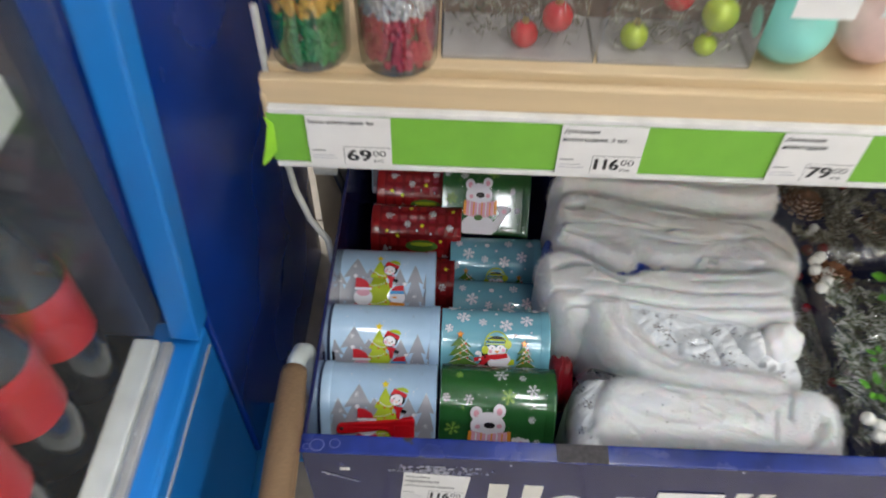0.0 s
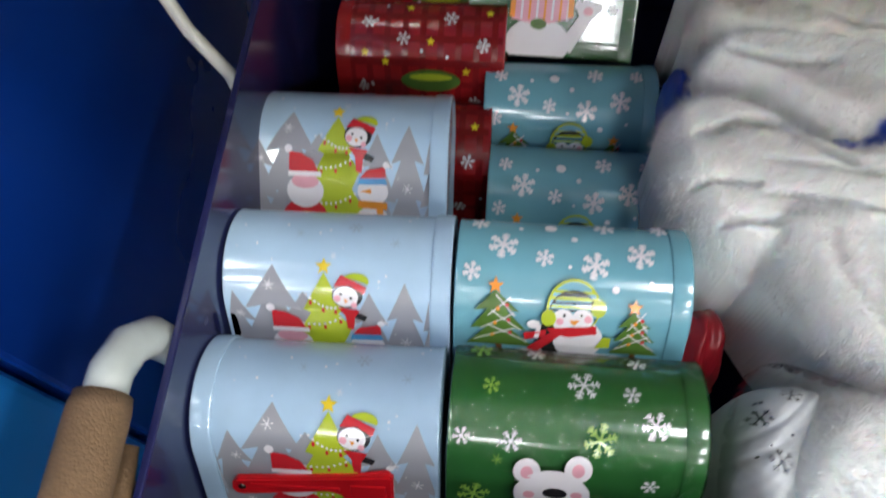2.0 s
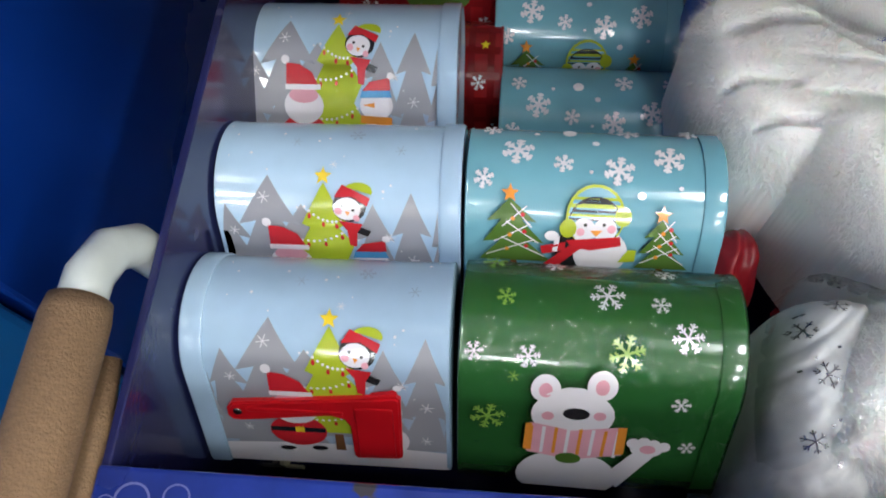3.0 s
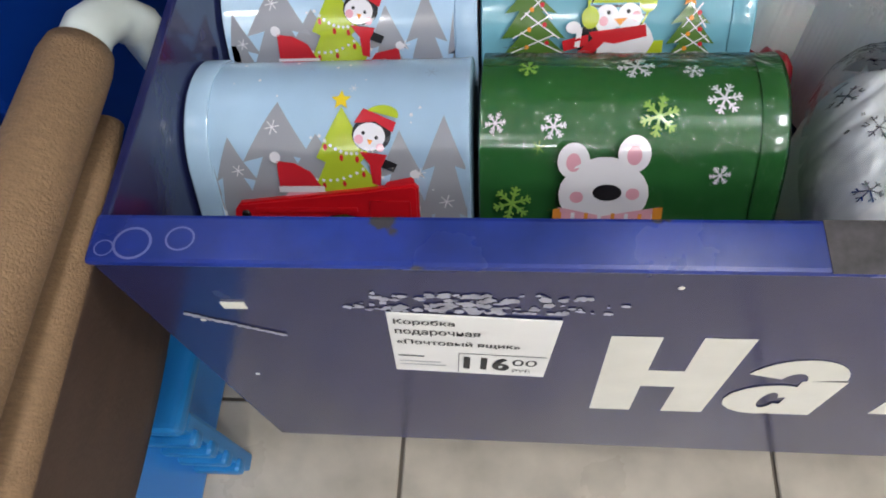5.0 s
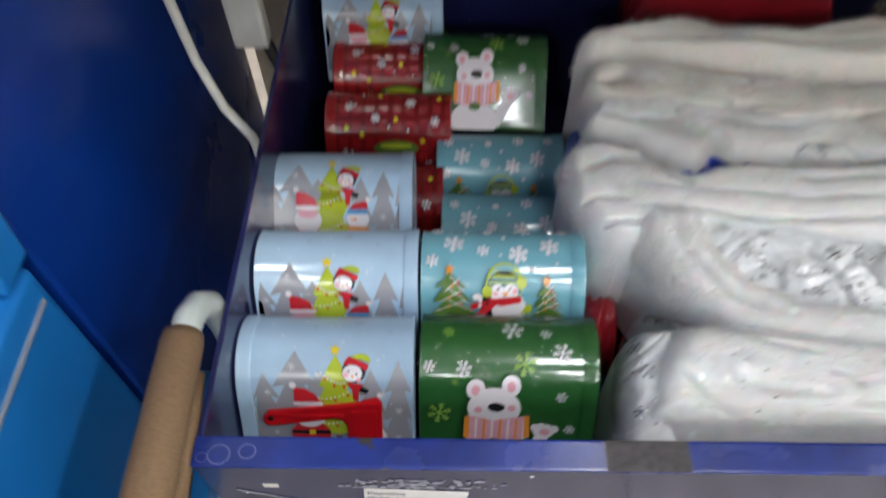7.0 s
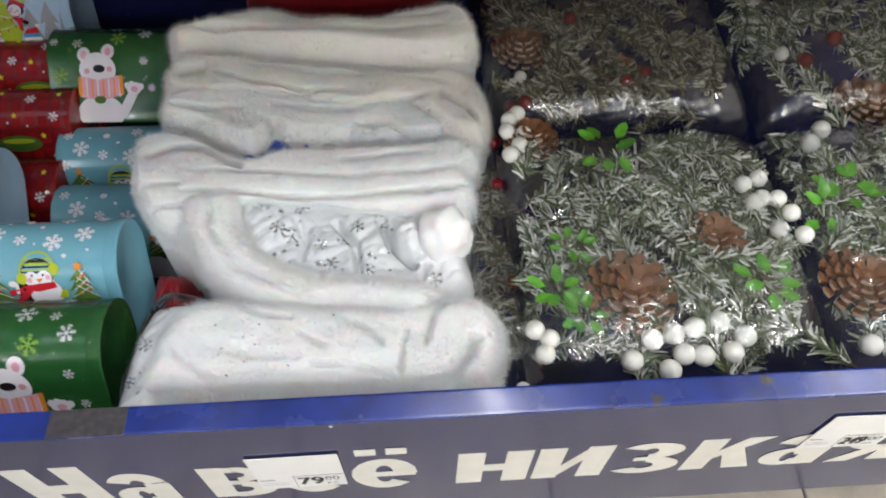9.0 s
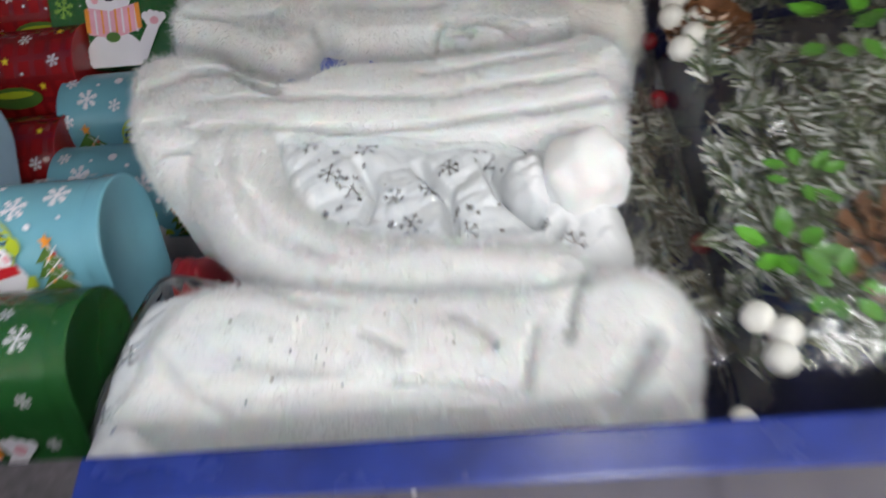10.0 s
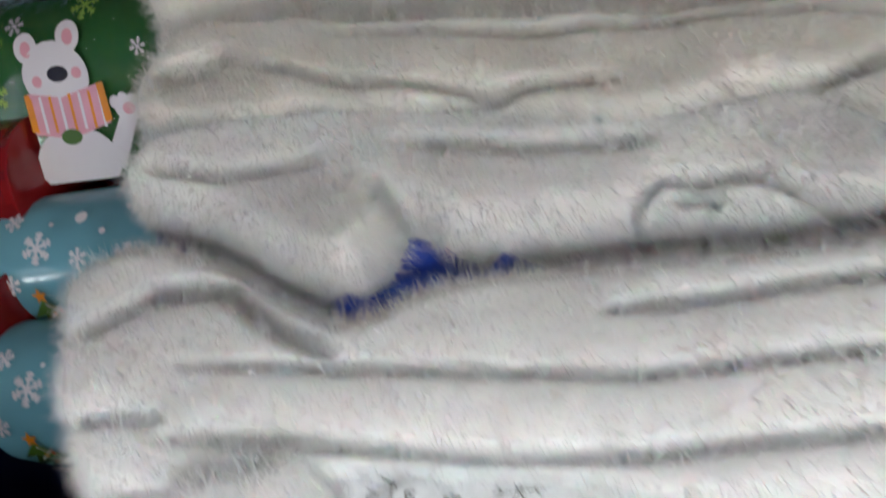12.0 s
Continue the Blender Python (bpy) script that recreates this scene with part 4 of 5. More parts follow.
def foil_on(parent, wad, spots, seed):
    """Small silver foil snowflakes and dots printed on the cloth."""
    rnd = random.Random(seed)
    bm = bmesh.new()

    def stroke(x0, y0, x1, y1, w):
        n = Vector((-(y1 - y0), x1 - x0)).normalized() * w / 2
        ps = [(x0 + n.x, y0 + n.y), (x0 - n.x, y0 - n.y), (x1 - n.x, y1 - n.y), (x1 + n.x, y1 + n.y)]
        zs = wad.height(ps) + 0.0009
        f = bm.faces.new([bm.verts.new((x, y, z)) for (x, y), z in zip(ps, zs)])
        f.normal_update()
        if f.normal.z < 0:
            f.normal_flip()

    for x, y, r in spots:
        if r < 0.002:
            stroke(x - r, y, x + r, y + r * 0.3, r * 1.6)
            continue
        turn = rnd.uniform(0, 1)
        for k in range(6):
            a = turn + k * math.pi / 3
            ex, ey = x + r * math.cos(a), y + r * math.sin(a)
            stroke(x, y, ex, ey, 0.0006)
            for side in (-0.8, 0.8):
                bx, by = x + 0.6 * r * math.cos(a), y + 0.6 * r * math.sin(a)
                stroke(bx, by, bx + 0.35 * r * math.cos(a + side), by + 0.35 * r * math.sin(a + side), 0.0005)
    return tagged(part("foil_print", bm, M_SEQUIN, parent), "silver foil snowflakes", kind="stuff")


def hat(label):
    return thing("fur_hat", (0, 0, 0), label, "hat", group="fur hats")


M_BAGH = film("thin_hat_bag", bump=1.0, bscale=55, gloss=0.12, rough=0.07, haze=0.012, ior=1.3)
FOIL = random.Random(61)

# thick hat at the front lip
h1 = hat("thick white fur hat lying folded at the front lip")
w1 = Wad([(0.289, 0.035), (0.285, 0.065), (0.296, 0.094), (0.319, 0.116), (0.361, 0.117), (0.421, 0.111), (0.491, 0.109), (0.518, 0.111), (0.547, 0.103), (0.560, 0.077), (0.552, 0.045), (0.538, 0.027), (0.417, 0.030)],
         0.368, 0.055, 0.024, [([(0.403, 0.075), (0.413, 0.069), (0.425, 0.061)], 0.0030, 0.0028), ([(0.442, 0.084), (0.457, 0.074), (0.467, 0.062)], 0.0040, 0.0037),
                               ([(0.535, 0.070), (0.527, 0.055), (0.506, 0.033)], 0.0085, 0.0075), ([(0.413, 0.050), (0.438, 0.049), (0.478, 0.039)], 0.0030, 0.0025),
                               ([(0.484, 0.076), (0.480, 0.062), (0.476, 0.040)], 0.0035, 0.0031), ([(0.511, 0.104), (0.502, 0.085), (0.495, 0.061)], 0.0050, 0.0037),
                               ([(0.307, 0.078), (0.323, 0.057), (0.352, 0.034)], 0.0020, 0.0037), ([(0.351, 0.110), (0.370, 0.094), (0.400, 0.087)], 0.0035, 0.0031),
                               ([(0.334, 0.072), (0.368, 0.061), (0.408, 0.055)], 0.0020, 0.0050)], seed=4, lumps=0.004)
plush_part("brim", w1, M_FUR, h1, 50700, seed=11)
w1s = Wad([(0.267, 0.021), (0.267, 0.06), (0.272, 0.095), (0.285, 0.12), (0.31, 0.126), (0.326, 0.114), (0.313, 0.07), (0.31, 0.021)], 0.353, 0.06, 0.02, seed=9, lumps=0.004, wrinkle=0.0012)
cloth_part("crown", w1s, M_CLOTH, h1, "white satin crown with silver foil")
foil_on(h1, w1s, [(0.282, 0.05, 0.005), (0.290, 0.078, 0.006), (0.285, 0.1, 0.005), (0.30, 0.112, 0.005)] + [(FOIL.uniform(0.275, 0.31), FOIL.uniform(0.03, 0.11), 0.0007) for _ in range(16)], 5)
foil_on(h1, w1, [(FOIL.uniform(0.341, 0.447), FOIL.uniform(0.045, 0.09), FOIL.choice((0.0005, 0.0006, 0.0008))) for _ in range(18)], 6)
part("crown", Plush(0.262, 0.292, 0.138, 0.184, 0.300, 0.05, [], 31, lumps=0.006).mesh(16, 16), M_REDC, h1, "red satin crown", smooth=True)
bag_part(Wad([(0.269, 0.039), (0.273, 0.093), (0.293, 0.133), (0.336, 0.124), (0.391, 0.108), (0.434, 0.078), (0.428, 0.051), (0.357, 0.042), (0.297, 0.037)], 0.374, 0.05, 0.045, seed=14, lumps=0.004, wrinkle=0.0015, cell=0.003), h1)

# satin hat with its fur brim and pompom
h2 = hat("white satin hat with silver foil snowflakes and fur pompom")
w2 = Wad([(0.341, 0.227), (0.346, 0.177), (0.372, 0.143), (0.432, 0.121), (0.511, 0.112), (0.540, 0.124), (0.536, 0.166), (0.525, 0.195), (0.446, 0.212)], 0.352, 0.045, 0.02,
         [([(0.425, 0.189), (0.444, 0.164), (0.447, 0.135)], 0.010, 0.004), ([(0.465, 0.190), (0.472, 0.163), (0.493, 0.138)], 0.012, 0.004), ([(0.395, 0.195), (0.404, 0.170), (0.398, 0.146)], 0.006, 0.004), ([(0.503, 0.143), (0.492, 0.124), (0.482, 0.117)], 0.009, 0.004)],
         seed=22, lumps=0.004, wrinkle=0.0016)
cloth_part("crown", w2, M_CLOTH, h2, "white satin crown")
foil_on(h2, w2, [(0.366, 0.205, 0.008), (0.380, 0.182, 0.007), (0.392, 0.174, 0.008), (0.416, 0.162, 0.006), (0.435, 0.166, 0.006), (0.446, 0.179, 0.006), (0.481, 0.161, 0.007), (0.425, 0.144, 0.007), (0.454, 0.137, 0.007), (0.507, 0.128, 0.007), (0.400, 0.202, 0.007), (0.465, 0.186, 0.007)]
        + [(FOIL.uniform(0.37, 0.53), FOIL.uniform(0.13, 0.205), FOIL.choice((0.0007, 0.0009, 0.0012, 0.0025))) for _ in range(50)], 9)
w2b = Wad([(0.300, 0.214), (0.326, 0.220), (0.350, 0.218), (0.356, 0.182), (0.377, 0.155), (0.415, 0.137), (0.455, 0.131), (0.500, 0.124), (0.515, 0.108), (0.493, 0.085), (0.445, 0.093), (0.400, 0.092), (0.362, 0.105), (0.327, 0.137), (0.303, 0.177), (0.295, 0.203)],
          0.369, 0.04, 0.021, [([(0.325, 0.207), (0.328, 0.173), (0.350, 0.138), (0.391, 0.118)], 0.003, 0.006)], seed=27, lumps=0.003)
plush_part("brim", w2b, M_FUR, h2, 42900, seed=12)
fur_ball("pompom", (0.517, 0.167, 0.354), 0.0235, 6, h2, 5500)
cloth_part("tip", Wad([(0.472, 0.173), (0.483, 0.187), (0.498, 0.182), (0.501, 0.160), (0.491, 0.145), (0.477, 0.153)], 0.362, 0.03, 0.012, seed=33, lumps=0.004, wrinkle=0.002, cell=0.0012), M_CLOTH, h2, "gathered satin tip")
bag_part(Wad([(0.348, 0.220), (0.359, 0.172), (0.412, 0.134), (0.482, 0.124), (0.496, 0.143), (0.495, 0.182), (0.475, 0.198), (0.435, 0.203)], 0.372, 0.03, 0.04, seed=15, lumps=0.004, wrinkle=0.002, cell=0.0025), h2)

# folded stack
h3 = hat("white fur hat folded into soft bands")
w3 = Wad([(0.248, 0.279), (0.273, 0.293), (0.304, 0.285), (0.336, 0.264), (0.355, 0.258), (0.376, 0.266), (0.412, 0.269), (0.495, 0.267), (0.535, 0.271), (0.555, 0.249), (0.544, 0.231), (0.548, 0.214), (0.540, 0.196), (0.515, 0.188), (0.440, 0.189), (0.402, 0.199), (0.336, 0.199), (0.299, 0.187), (0.275, 0.195), (0.263, 0.212), (0.252, 0.233), (0.249, 0.253)],
         0.363, 0.045, 0.013, [([(0.263, 0.257), (0.286, 0.268), (0.311, 0.267), (0.331, 0.252), (0.349, 0.242)], 0.014, 0.0034), ([(0.297, 0.243), (0.387, 0.233), (0.435, 0.229), (0.492, 0.230), (0.553, 0.232)], 0.009, 0.0018),
                               ([(0.427, 0.248), (0.457, 0.248), (0.483, 0.249), (0.513, 0.249)], 0.010, 0.0018), ([(0.258, 0.227), (0.281, 0.228), (0.296, 0.226)], 0.012, 0.002),
                               ([(0.296, 0.221), (0.334, 0.217), (0.394, 0.210), (0.433, 0.208), (0.480, 0.210), (0.552, 0.214)], 0.010, 0.002), ([(0.273, 0.205), (0.290, 0.204), (0.307, 0.202)], 0.012, 0.002),
                               ([(0.497, 0.228), (0.527, 0.232), (0.555, 0.234)], 0.008, 0.002), ([(0.491, 0.208), (0.526, 0.212), (0.553, 0.216)], 0.008, 0.003)], seed=41, lumps=0.0025, rise=0.006)
plush_part("brim", w3, M_FUR, h3, 58500, seed=13)
part("crown", Plush(0.335, 0.415, 0.250, 0.292, 0.351, 0.03, [(0, 0.006, 0.2, 0.2, 9, -1, 1)], 53, lumps=0.006).mesh(30, 16), M_BLUEC, h3, "blue satin crown", smooth=True)

h4 = hat("white fur hat folded flat with a rolled edge")
w4 = Wad([(0.271, 0.303), (0.271, 0.319), (0.286, 0.330), (0.331, 0.332), (0.391, 0.325), (0.451, 0.313), (0.491, 0.315), (0.522, 0.293), (0.534, 0.274), (0.499, 0.267), (0.442, 0.272), (0.390, 0.272), (0.373, 0.282), (0.358, 0.264), (0.337, 0.269), (0.304, 0.290)],
         0.369, 0.04, 0.011, [([(0.361, 0.294), (0.371, 0.282), (0.374, 0.271)], 0.012, 0.003), ([(0.442, 0.268), (0.440, 0.278), (0.447, 0.284), (0.474, 0.282), (0.499, 0.270), (0.519, 0.273)], 0.008, 0.002),
                              ([(0.451, 0.279), (0.459, 0.279), (0.465, 0.277)], 0.008, 0.0016), ([(0.280, 0.311), (0.310, 0.304), (0.345, 0.305)], 0.004, 0.003), ([(0.370, 0.308), (0.410, 0.298), (0.450, 0.297)], 0.004, 0.003)], seed=43, lumps=0.003, rise=0.004)
plush_part("brim", w4, M_FUR, h4, 39000, seed=14)
part("crown", Plush(0.260, 0.285, 0.285, 0.335, 0.335, 0.03, [(0, 0.006, 0.2, 0.2, 9, -1, 1)], 55, lumps=0.006).mesh(30, 16), M_BLUEC, h4, "blue satin crown", smooth=True)

h5 = hat("white fur hat, toned beige for shade, with a looped end under the shelf")
w5 = Wad([(0.268, 0.352), (0.279, 0.375), (0.305, 0.379), (0.381, 0.361), (0.473, 0.346), (0.532, 0.347), (0.559, 0.329), (0.566, 0.291), (0.561, 0.266), (0.547, 0.259), (0.523, 0.269), (0.490, 0.300), (0.443, 0.295), (0.384, 0.307), (0.323, 0.315), (0.284, 0.320), (0.269, 0.334)],
         0.376, 0.045, 0.013, [([(0.283, 0.345), (0.294, 0.349), (0.308, 0.352)], 0.016, 0.0055), ([(0.313, 0.348), (0.346, 0.333), (0.401, 0.318), (0.441, 0.315)], 0.007, 0.002), ([(0.331, 0.324), (0.370, 0.315), (0.410, 0.314)], 0.006, 0.002),
                               ([(0.485, 0.306), (0.522, 0.310), (0.545, 0.289), (0.555, 0.272)], 0.010, 0.0024), ([(0.342, 0.355), (0.422, 0.337), (0.502, 0.332), (0.531, 0.321)], 0.005, 0.0025)], seed=45, lumps=0.003, rise=0.003)
plush_part("brim", w5, M_FUR_SHADED, h5, 42900, seed=15)

h6 = hat("white fur hat, toned beige for shade, at the back of the bin")
w6 = Wad([(0.267, 0.387), (0.274, 0.403), (0.315, 0.412), (0.363, 0.422), (0.405, 0.412), (0.455, 0.407), (0.526, 0.424), (0.553, 0.416), (0.563, 0.387), (0.554, 0.365), (0.523, 0.354), (0.453, 0.359), (0.373, 0.371), (0.313, 0.385), (0.283, 0.374)],
         0.388, 0.05, 0.013, [([(0.289, 0.395), (0.364, 0.391), (0.454, 0.382), (0.550, 0.388)], 0.009, 0.0025), ([(0.385, 0.407), (0.455, 0.397), (0.535, 0.406)], 0.007, 0.0022)], seed=47, lumps=0.003)
plush_part("brim", w6, M_FUR_SHADED, h6, 31200, seed=16)
back_red = thing("fur_hat", (0, 0, 0), "dark red satin hat lying behind the fur hats", "hat", group="fur hats")
part("crown", Plush(0.33, 0.53, 0.47, 0.53, 0.40, 0.06, [(0, 0.012, 0.2, 0.3, 6, -1, 1)], 77, lumps=0.02).mesh(50, 24), M_REDC, back_red, smooth=True)

# ---- frosted fir wreaths in clear bags ----
M_NEEDLE = bpy.data.materials.new("frosted_fir_needle")
M_NEEDLE.use_nodes = True
nt = M_NEEDLE.node_tree
geo_n = nt.nodes.new("ShaderNodeNewGeometry")
nt.links.new(ramp(nt, geo_n.outputs["Random Per Island"], [(0.0, (0.045, 0.075, 0.025)), (0.3, (0.10, 0.14, 0.06)), (0.55, (0.28, 0.31, 0.22)), (0.8, (0.76, 0.76, 0.72))]), nt.nodes["Principled BSDF"].inputs["Base Color"])
nt.nodes["Principled BSDF"].inputs["Roughness"].default_value = 0.6
M_NEEDLE_D = M_NEEDLE.copy()
M_NEEDLE_D.name = "brown_green_needle"
for nd in M_NEEDLE_D.node_tree.nodes:
    if nd.type == "VALTORGB":
        for el, col in zip(nd.color_ramp.elements, ((0.05, 0.06, 0.03), (0.10, 0.07, 0.04), (0.14, 0.15, 0.08), (0.42, 0.40, 0.34))):
            el.color = (*col, 1)
M_BERRY = mat("white_foam_berry", (0.80, 0.79, 0.74), 0.6, vary=0.04, scale=90, bump=0.2, bscale=500)
M_BERRYR = mat("red_gloss_berry", (0.17, 0.006, 0.012), 0.15, coat=0.6)
M_CONE = mat("brown_pine_cone", (0.20, 0.085, 0.035), 0.6, vary=0.35, scale=90, bump=0.3)
M_CONEF = mat("frosted_cone_tip", (0.50, 0.36, 0.28), 0.6, vary=0.3, scale=90)
M_LEAF = mat("fresh_green_leaf", (0.10, 0.33, 0.03), 0.35, vary=0.25, scale=60)
M_TWIG = mat("dark_twig", (0.06, 0.04, 0.025), 0.8)
M_BAG = film("clear_bag_film", bump=1.0, bscale=70, gloss=0.3, rough=0.09, haze=0.022)


def bag_of_fir(x0, x1, y0, y1, zt, seed, label, cones, berries, leaves, reds=(), branches=30, frost=True):
    """A clear bag with a frosted fir wreath: twigs with needles, berries, cones and leaves."""
    rnd = random.Random(seed)
    t = thing("fir_wreath", (0, 0, 0), label, "wreath", group="bagged wreaths")
    verts, faces = [], []
    twigs = bmesh.new()
    for b in range(branches):
        p = Vector((rnd.uniform(x0 + 0.01, x1 - 0.01), rnd.uniform(y0 + 0.01, y1 - 0.01), zt - rnd.uniform(0.012, 0.045)))
        a = rnd.uniform(0, math.tau)
        d = Vector((math.cos(a), math.sin(a), rnd.uniform(-0.1, 0.15)))
        length = rnd.uniform(0.05, 0.09)
        path = [p - d * length / 2, p + Vector((rnd.uniform(-0.006, 0.006), rnd.uniform(-0.006, 0.006), 0.006)), p + d * length / 2]
        tube(path, [0.0016, 0.0013, 0.0008], 5, twigs)
        for k in range(190):
            q = rnd.random()
            c = path[0].lerp(path[1], q * 2) if q < 0.5 else path[1].lerp(path[2], q * 2 - 1)
            r = Vector((rnd.gauss(0, 1), rnd.gauss(0, 1), rnd.gauss(0.2, 0.8))).normalized()
            n = (d * 0.9 + r).normalized() * rnd.uniform(0.008, 0.016)
            s = n.orthogonal().normalized() * rnd.uniform(0.0006, 0.0014)
            i = len(verts)
            e = c + n
            e.x, e.y, e.z = min(x1, max(x0, e.x)), min(y1, max(y0, e.y)), min(zt - 0.004, e.z)
            verts += [c - s, c + s, e + s * 0.6, e - s * 0.6]
            faces.append((i, i + 1, i + 2, i + 3))
    part("twigs", twigs, M_TWIG, t)
    pydata_part("needles", verts, faces, M_NEEDLE if frost else M_NEEDLE_D, t, kind="stuff")
    for bx, by, bz, br in berries:
        part("berry", sphere((bx, by, bz), br), M_BERRY, t, smooth=True)
    for bx, by, bz, br in reds:
        part("red_berry", sphere((bx, by, bz), br), M_BERRYR, t, "glossy red berry", smooth=True)
    for cx, cy, cz, cr in cones:
        cone = bmesh.new()
        for ring in range(5):
            n = 6 + 2 * ring
            for k in range(n):
                a = math.tau * k / n + ring * 0.4
                r0 = cr * (0.12 + 0.2 * ring)
                c = Vector((cx + r0 * math.cos(a), cy + r0 * math.sin(a), cz - 0.0035 * ring))
                o = Vector((math.cos(a), math.sin(a), 0.55)) * cr * 0.3
                s = Vector((-math.sin(a), math.cos(a), 0)) * cr * 0.17
                up = Vector((0, 0, cr * 0.07))
                pts = [c - s * 0.5, c + s * 0.5, c + o + s, c + o * 1.2, c + o - s]
                f1 = [cone.verts.new(p + up) for p in pts]
                f2 = [cone.verts.new(p - up) for p in pts]
                cone.faces.new(f1)
                cone.faces.new(f2[::-1])
                for j in range(5):
                    fc = cone.faces.new((f1[j], f2[j], f2[(j + 1) % 5], f1[(j + 1) % 5]))
                    fc.material_index = 1 if j in (2, 3) else 0
        sphere((cx, cy, cz - 0.012), cr * 0.6, cone, 10, 6)
        part("pine_cone", cone, [M_CONE, M_CONEF], t)
    for lx, ly, lz, lr in leaves:
        for k in range(7):
            bm = bmesh.new()
            a = math.tau * k / 7 + rnd.uniform(-0.3, 0.3)
            c = Vector((lx, ly, lz + rnd.uniform(-0.003, 0.004))) + Vector((math.cos(a), math.sin(a), 0)) * lr * rnd.uniform(0.2, 0.8)
            d = Vector((math.cos(a), math.sin(a), rnd.uniform(-0.2, 0.5)))
            s = Vector((-math.sin(a), math.cos(a), 0)) * lr * 0.3
            pts = [c, c + d * lr * 0.35 + s, c + d * lr * 0.8 + s * 0.7, c + d * lr, c + d * lr * 0.8 - s * 0.7, c + d * lr * 0.35 - s]
            mid = c + d * lr * 0.5 - Vector((0, 0, 0.0012))
            vs = [bm.verts.new(p) for p in pts]
            vm = bm.verts.new(mid)
            for j in range(6):
                bm.faces.new((vs[j], vs[(j + 1) % 6], vm))
            part("leaf", bm, M_LEAF, t)
    bm = bmesh.new()
    nu, nv = 60, 60
    g = []
    for i in range(nu + 1):
        col = []
        for j in range(nv + 1):
            u, v = -1 + 2 * i / nu, -1 + 2 * j / nv
            e = (max(0, 1 - abs(u) ** 6) * max(0, 1 - abs(v) ** 6)) ** 0.5
            w = abs(noise.noise(Vector((u * 5, v * 5, seed * 1.7)))) * 0.007 + abs(noise.noise(Vector((u * 14 + 5 * v, v * 3, seed + 9)))) * 0.004
            col.append(bm.verts.new((0.5 * (x0 + x1) + 0.5 * (x1 - x0 + 0.012) * u, 0.5 * (y0 + y1) + 0.5 * (y1 - y0 + 0.01) * v, zt + 0.006 - 0.05 * (1 - e) + w * e)))
        g.append(col)
    for i in range(nu):
        for j in range(nv):
            bm.faces.new((g[i][j], g[i + 1][j], g[i + 1][j + 1], g[i][j + 1]))
    bag = part("bag", bm, M_BAG, t, "crumpled clear plastic bag", smooth=True)
    bag.visible_shadow = False
    return t


bag_of_fir(0.578, 0.80, 0.036, 0.262, 0.376, 5, "frosted fir wreath with white berries and cones in a clear bag",
           [(0.655, 0.098, 0.376, 0.028), (0.735, 0.15, 0.366, 0.024), (0.60, 0.262, 0.37, 0.02)],
           [(x, y, 0.367, 0.0082) for x, y in ((0.663, 0.057), (0.645, 0.041), (0.68, 0.061), (0.716, 0.069), (0.72, 0.044), (0.698, 0.042), (0.671, 0.032), (0.697, 0.065), (0.684, 0.044), (0.733, 0.056))]
           + [(x, y, 0.366, 0.0075) for x, y in ((0.772, 0.197), (0.787, 0.203), (0.797, 0.181), (0.804, 0.166), (0.784, 0.182), (0.789, 0.15), (0.808, 0.144), (0.776, 0.178), (0.59, 0.287), (0.593, 0.263), (0.579, 0.267), (0.579, 0.24), (0.588, 0.25), (0.582, 0.28), (0.578, 0.07), (0.588, 0.062), (0.583, 0.05))],
           [(0.60, 0.10, 0.372, 0.016), (0.615, 0.14, 0.37, 0.012), (0.665, 0.238, 0.37, 0.018), (0.765, 0.10, 0.368, 0.018), (0.615, 0.08, 0.368, 0.014)], branches=95)
bag_of_fir(0.815, 1.05, 0.03, 0.262, 0.376, 12, "frosted fir wreath with a striped cone in a clear bag",
           [(0.84, 0.10, 0.372, 0.026), (0.97, 0.17, 0.362, 0.024)],
           [(0.826, 0.045, 0.364, 0.0085), (0.842, 0.04, 0.364, 0.0085), (0.858, 0.05, 0.364, 0.0085), (0.845, 0.24, 0.366, 0.0085), (0.86, 0.255, 0.366, 0.0085), (0.94, 0.07, 0.364, 0.0085), (0.955, 0.06, 0.364, 0.0085)],
           [(0.835, 0.165, 0.368, 0.018), (0.86, 0.19, 0.368, 0.018), (0.99, 0.08, 0.368, 0.018)], branches=80)
bag_of_fir(0.575, 0.81, 0.285, 0.50, 0.372, 21, "dark fir wreath with red berries in a clear bag",
           [(0.61, 0.40, 0.352, 0.024), (0.70, 0.36, 0.35, 0.022)],
           [(0.592, 0.33, 0.36, 0.006), (0.60, 0.34, 0.36, 0.006)], [], [(0.60, 0.305, 0.362, 0.007), (0.66, 0.42, 0.36, 0.007), (0.70, 0.33, 0.36, 0.007), (0.72, 0.34, 0.36, 0.007), (0.59, 0.315, 0.345, 0.008)], branches=50, frost=False)
bag_of_fir(0.83, 1.08, 0.285, 0.50, 0.372, 30, "fir wreath with red ribbon berries and cones in a bag",
           [(0.93, 0.30, 0.36, 0.026)], [(0.86, 0.36, 0.36, 0.007)], [], [(0.88, 0.35, 0.36, 0.008), (0.92, 0.38, 0.36, 0.008), (0.97, 0.36, 0.36, 0.008), (1.0, 0.34, 0.36, 0.008)], branches=45, frost=True)
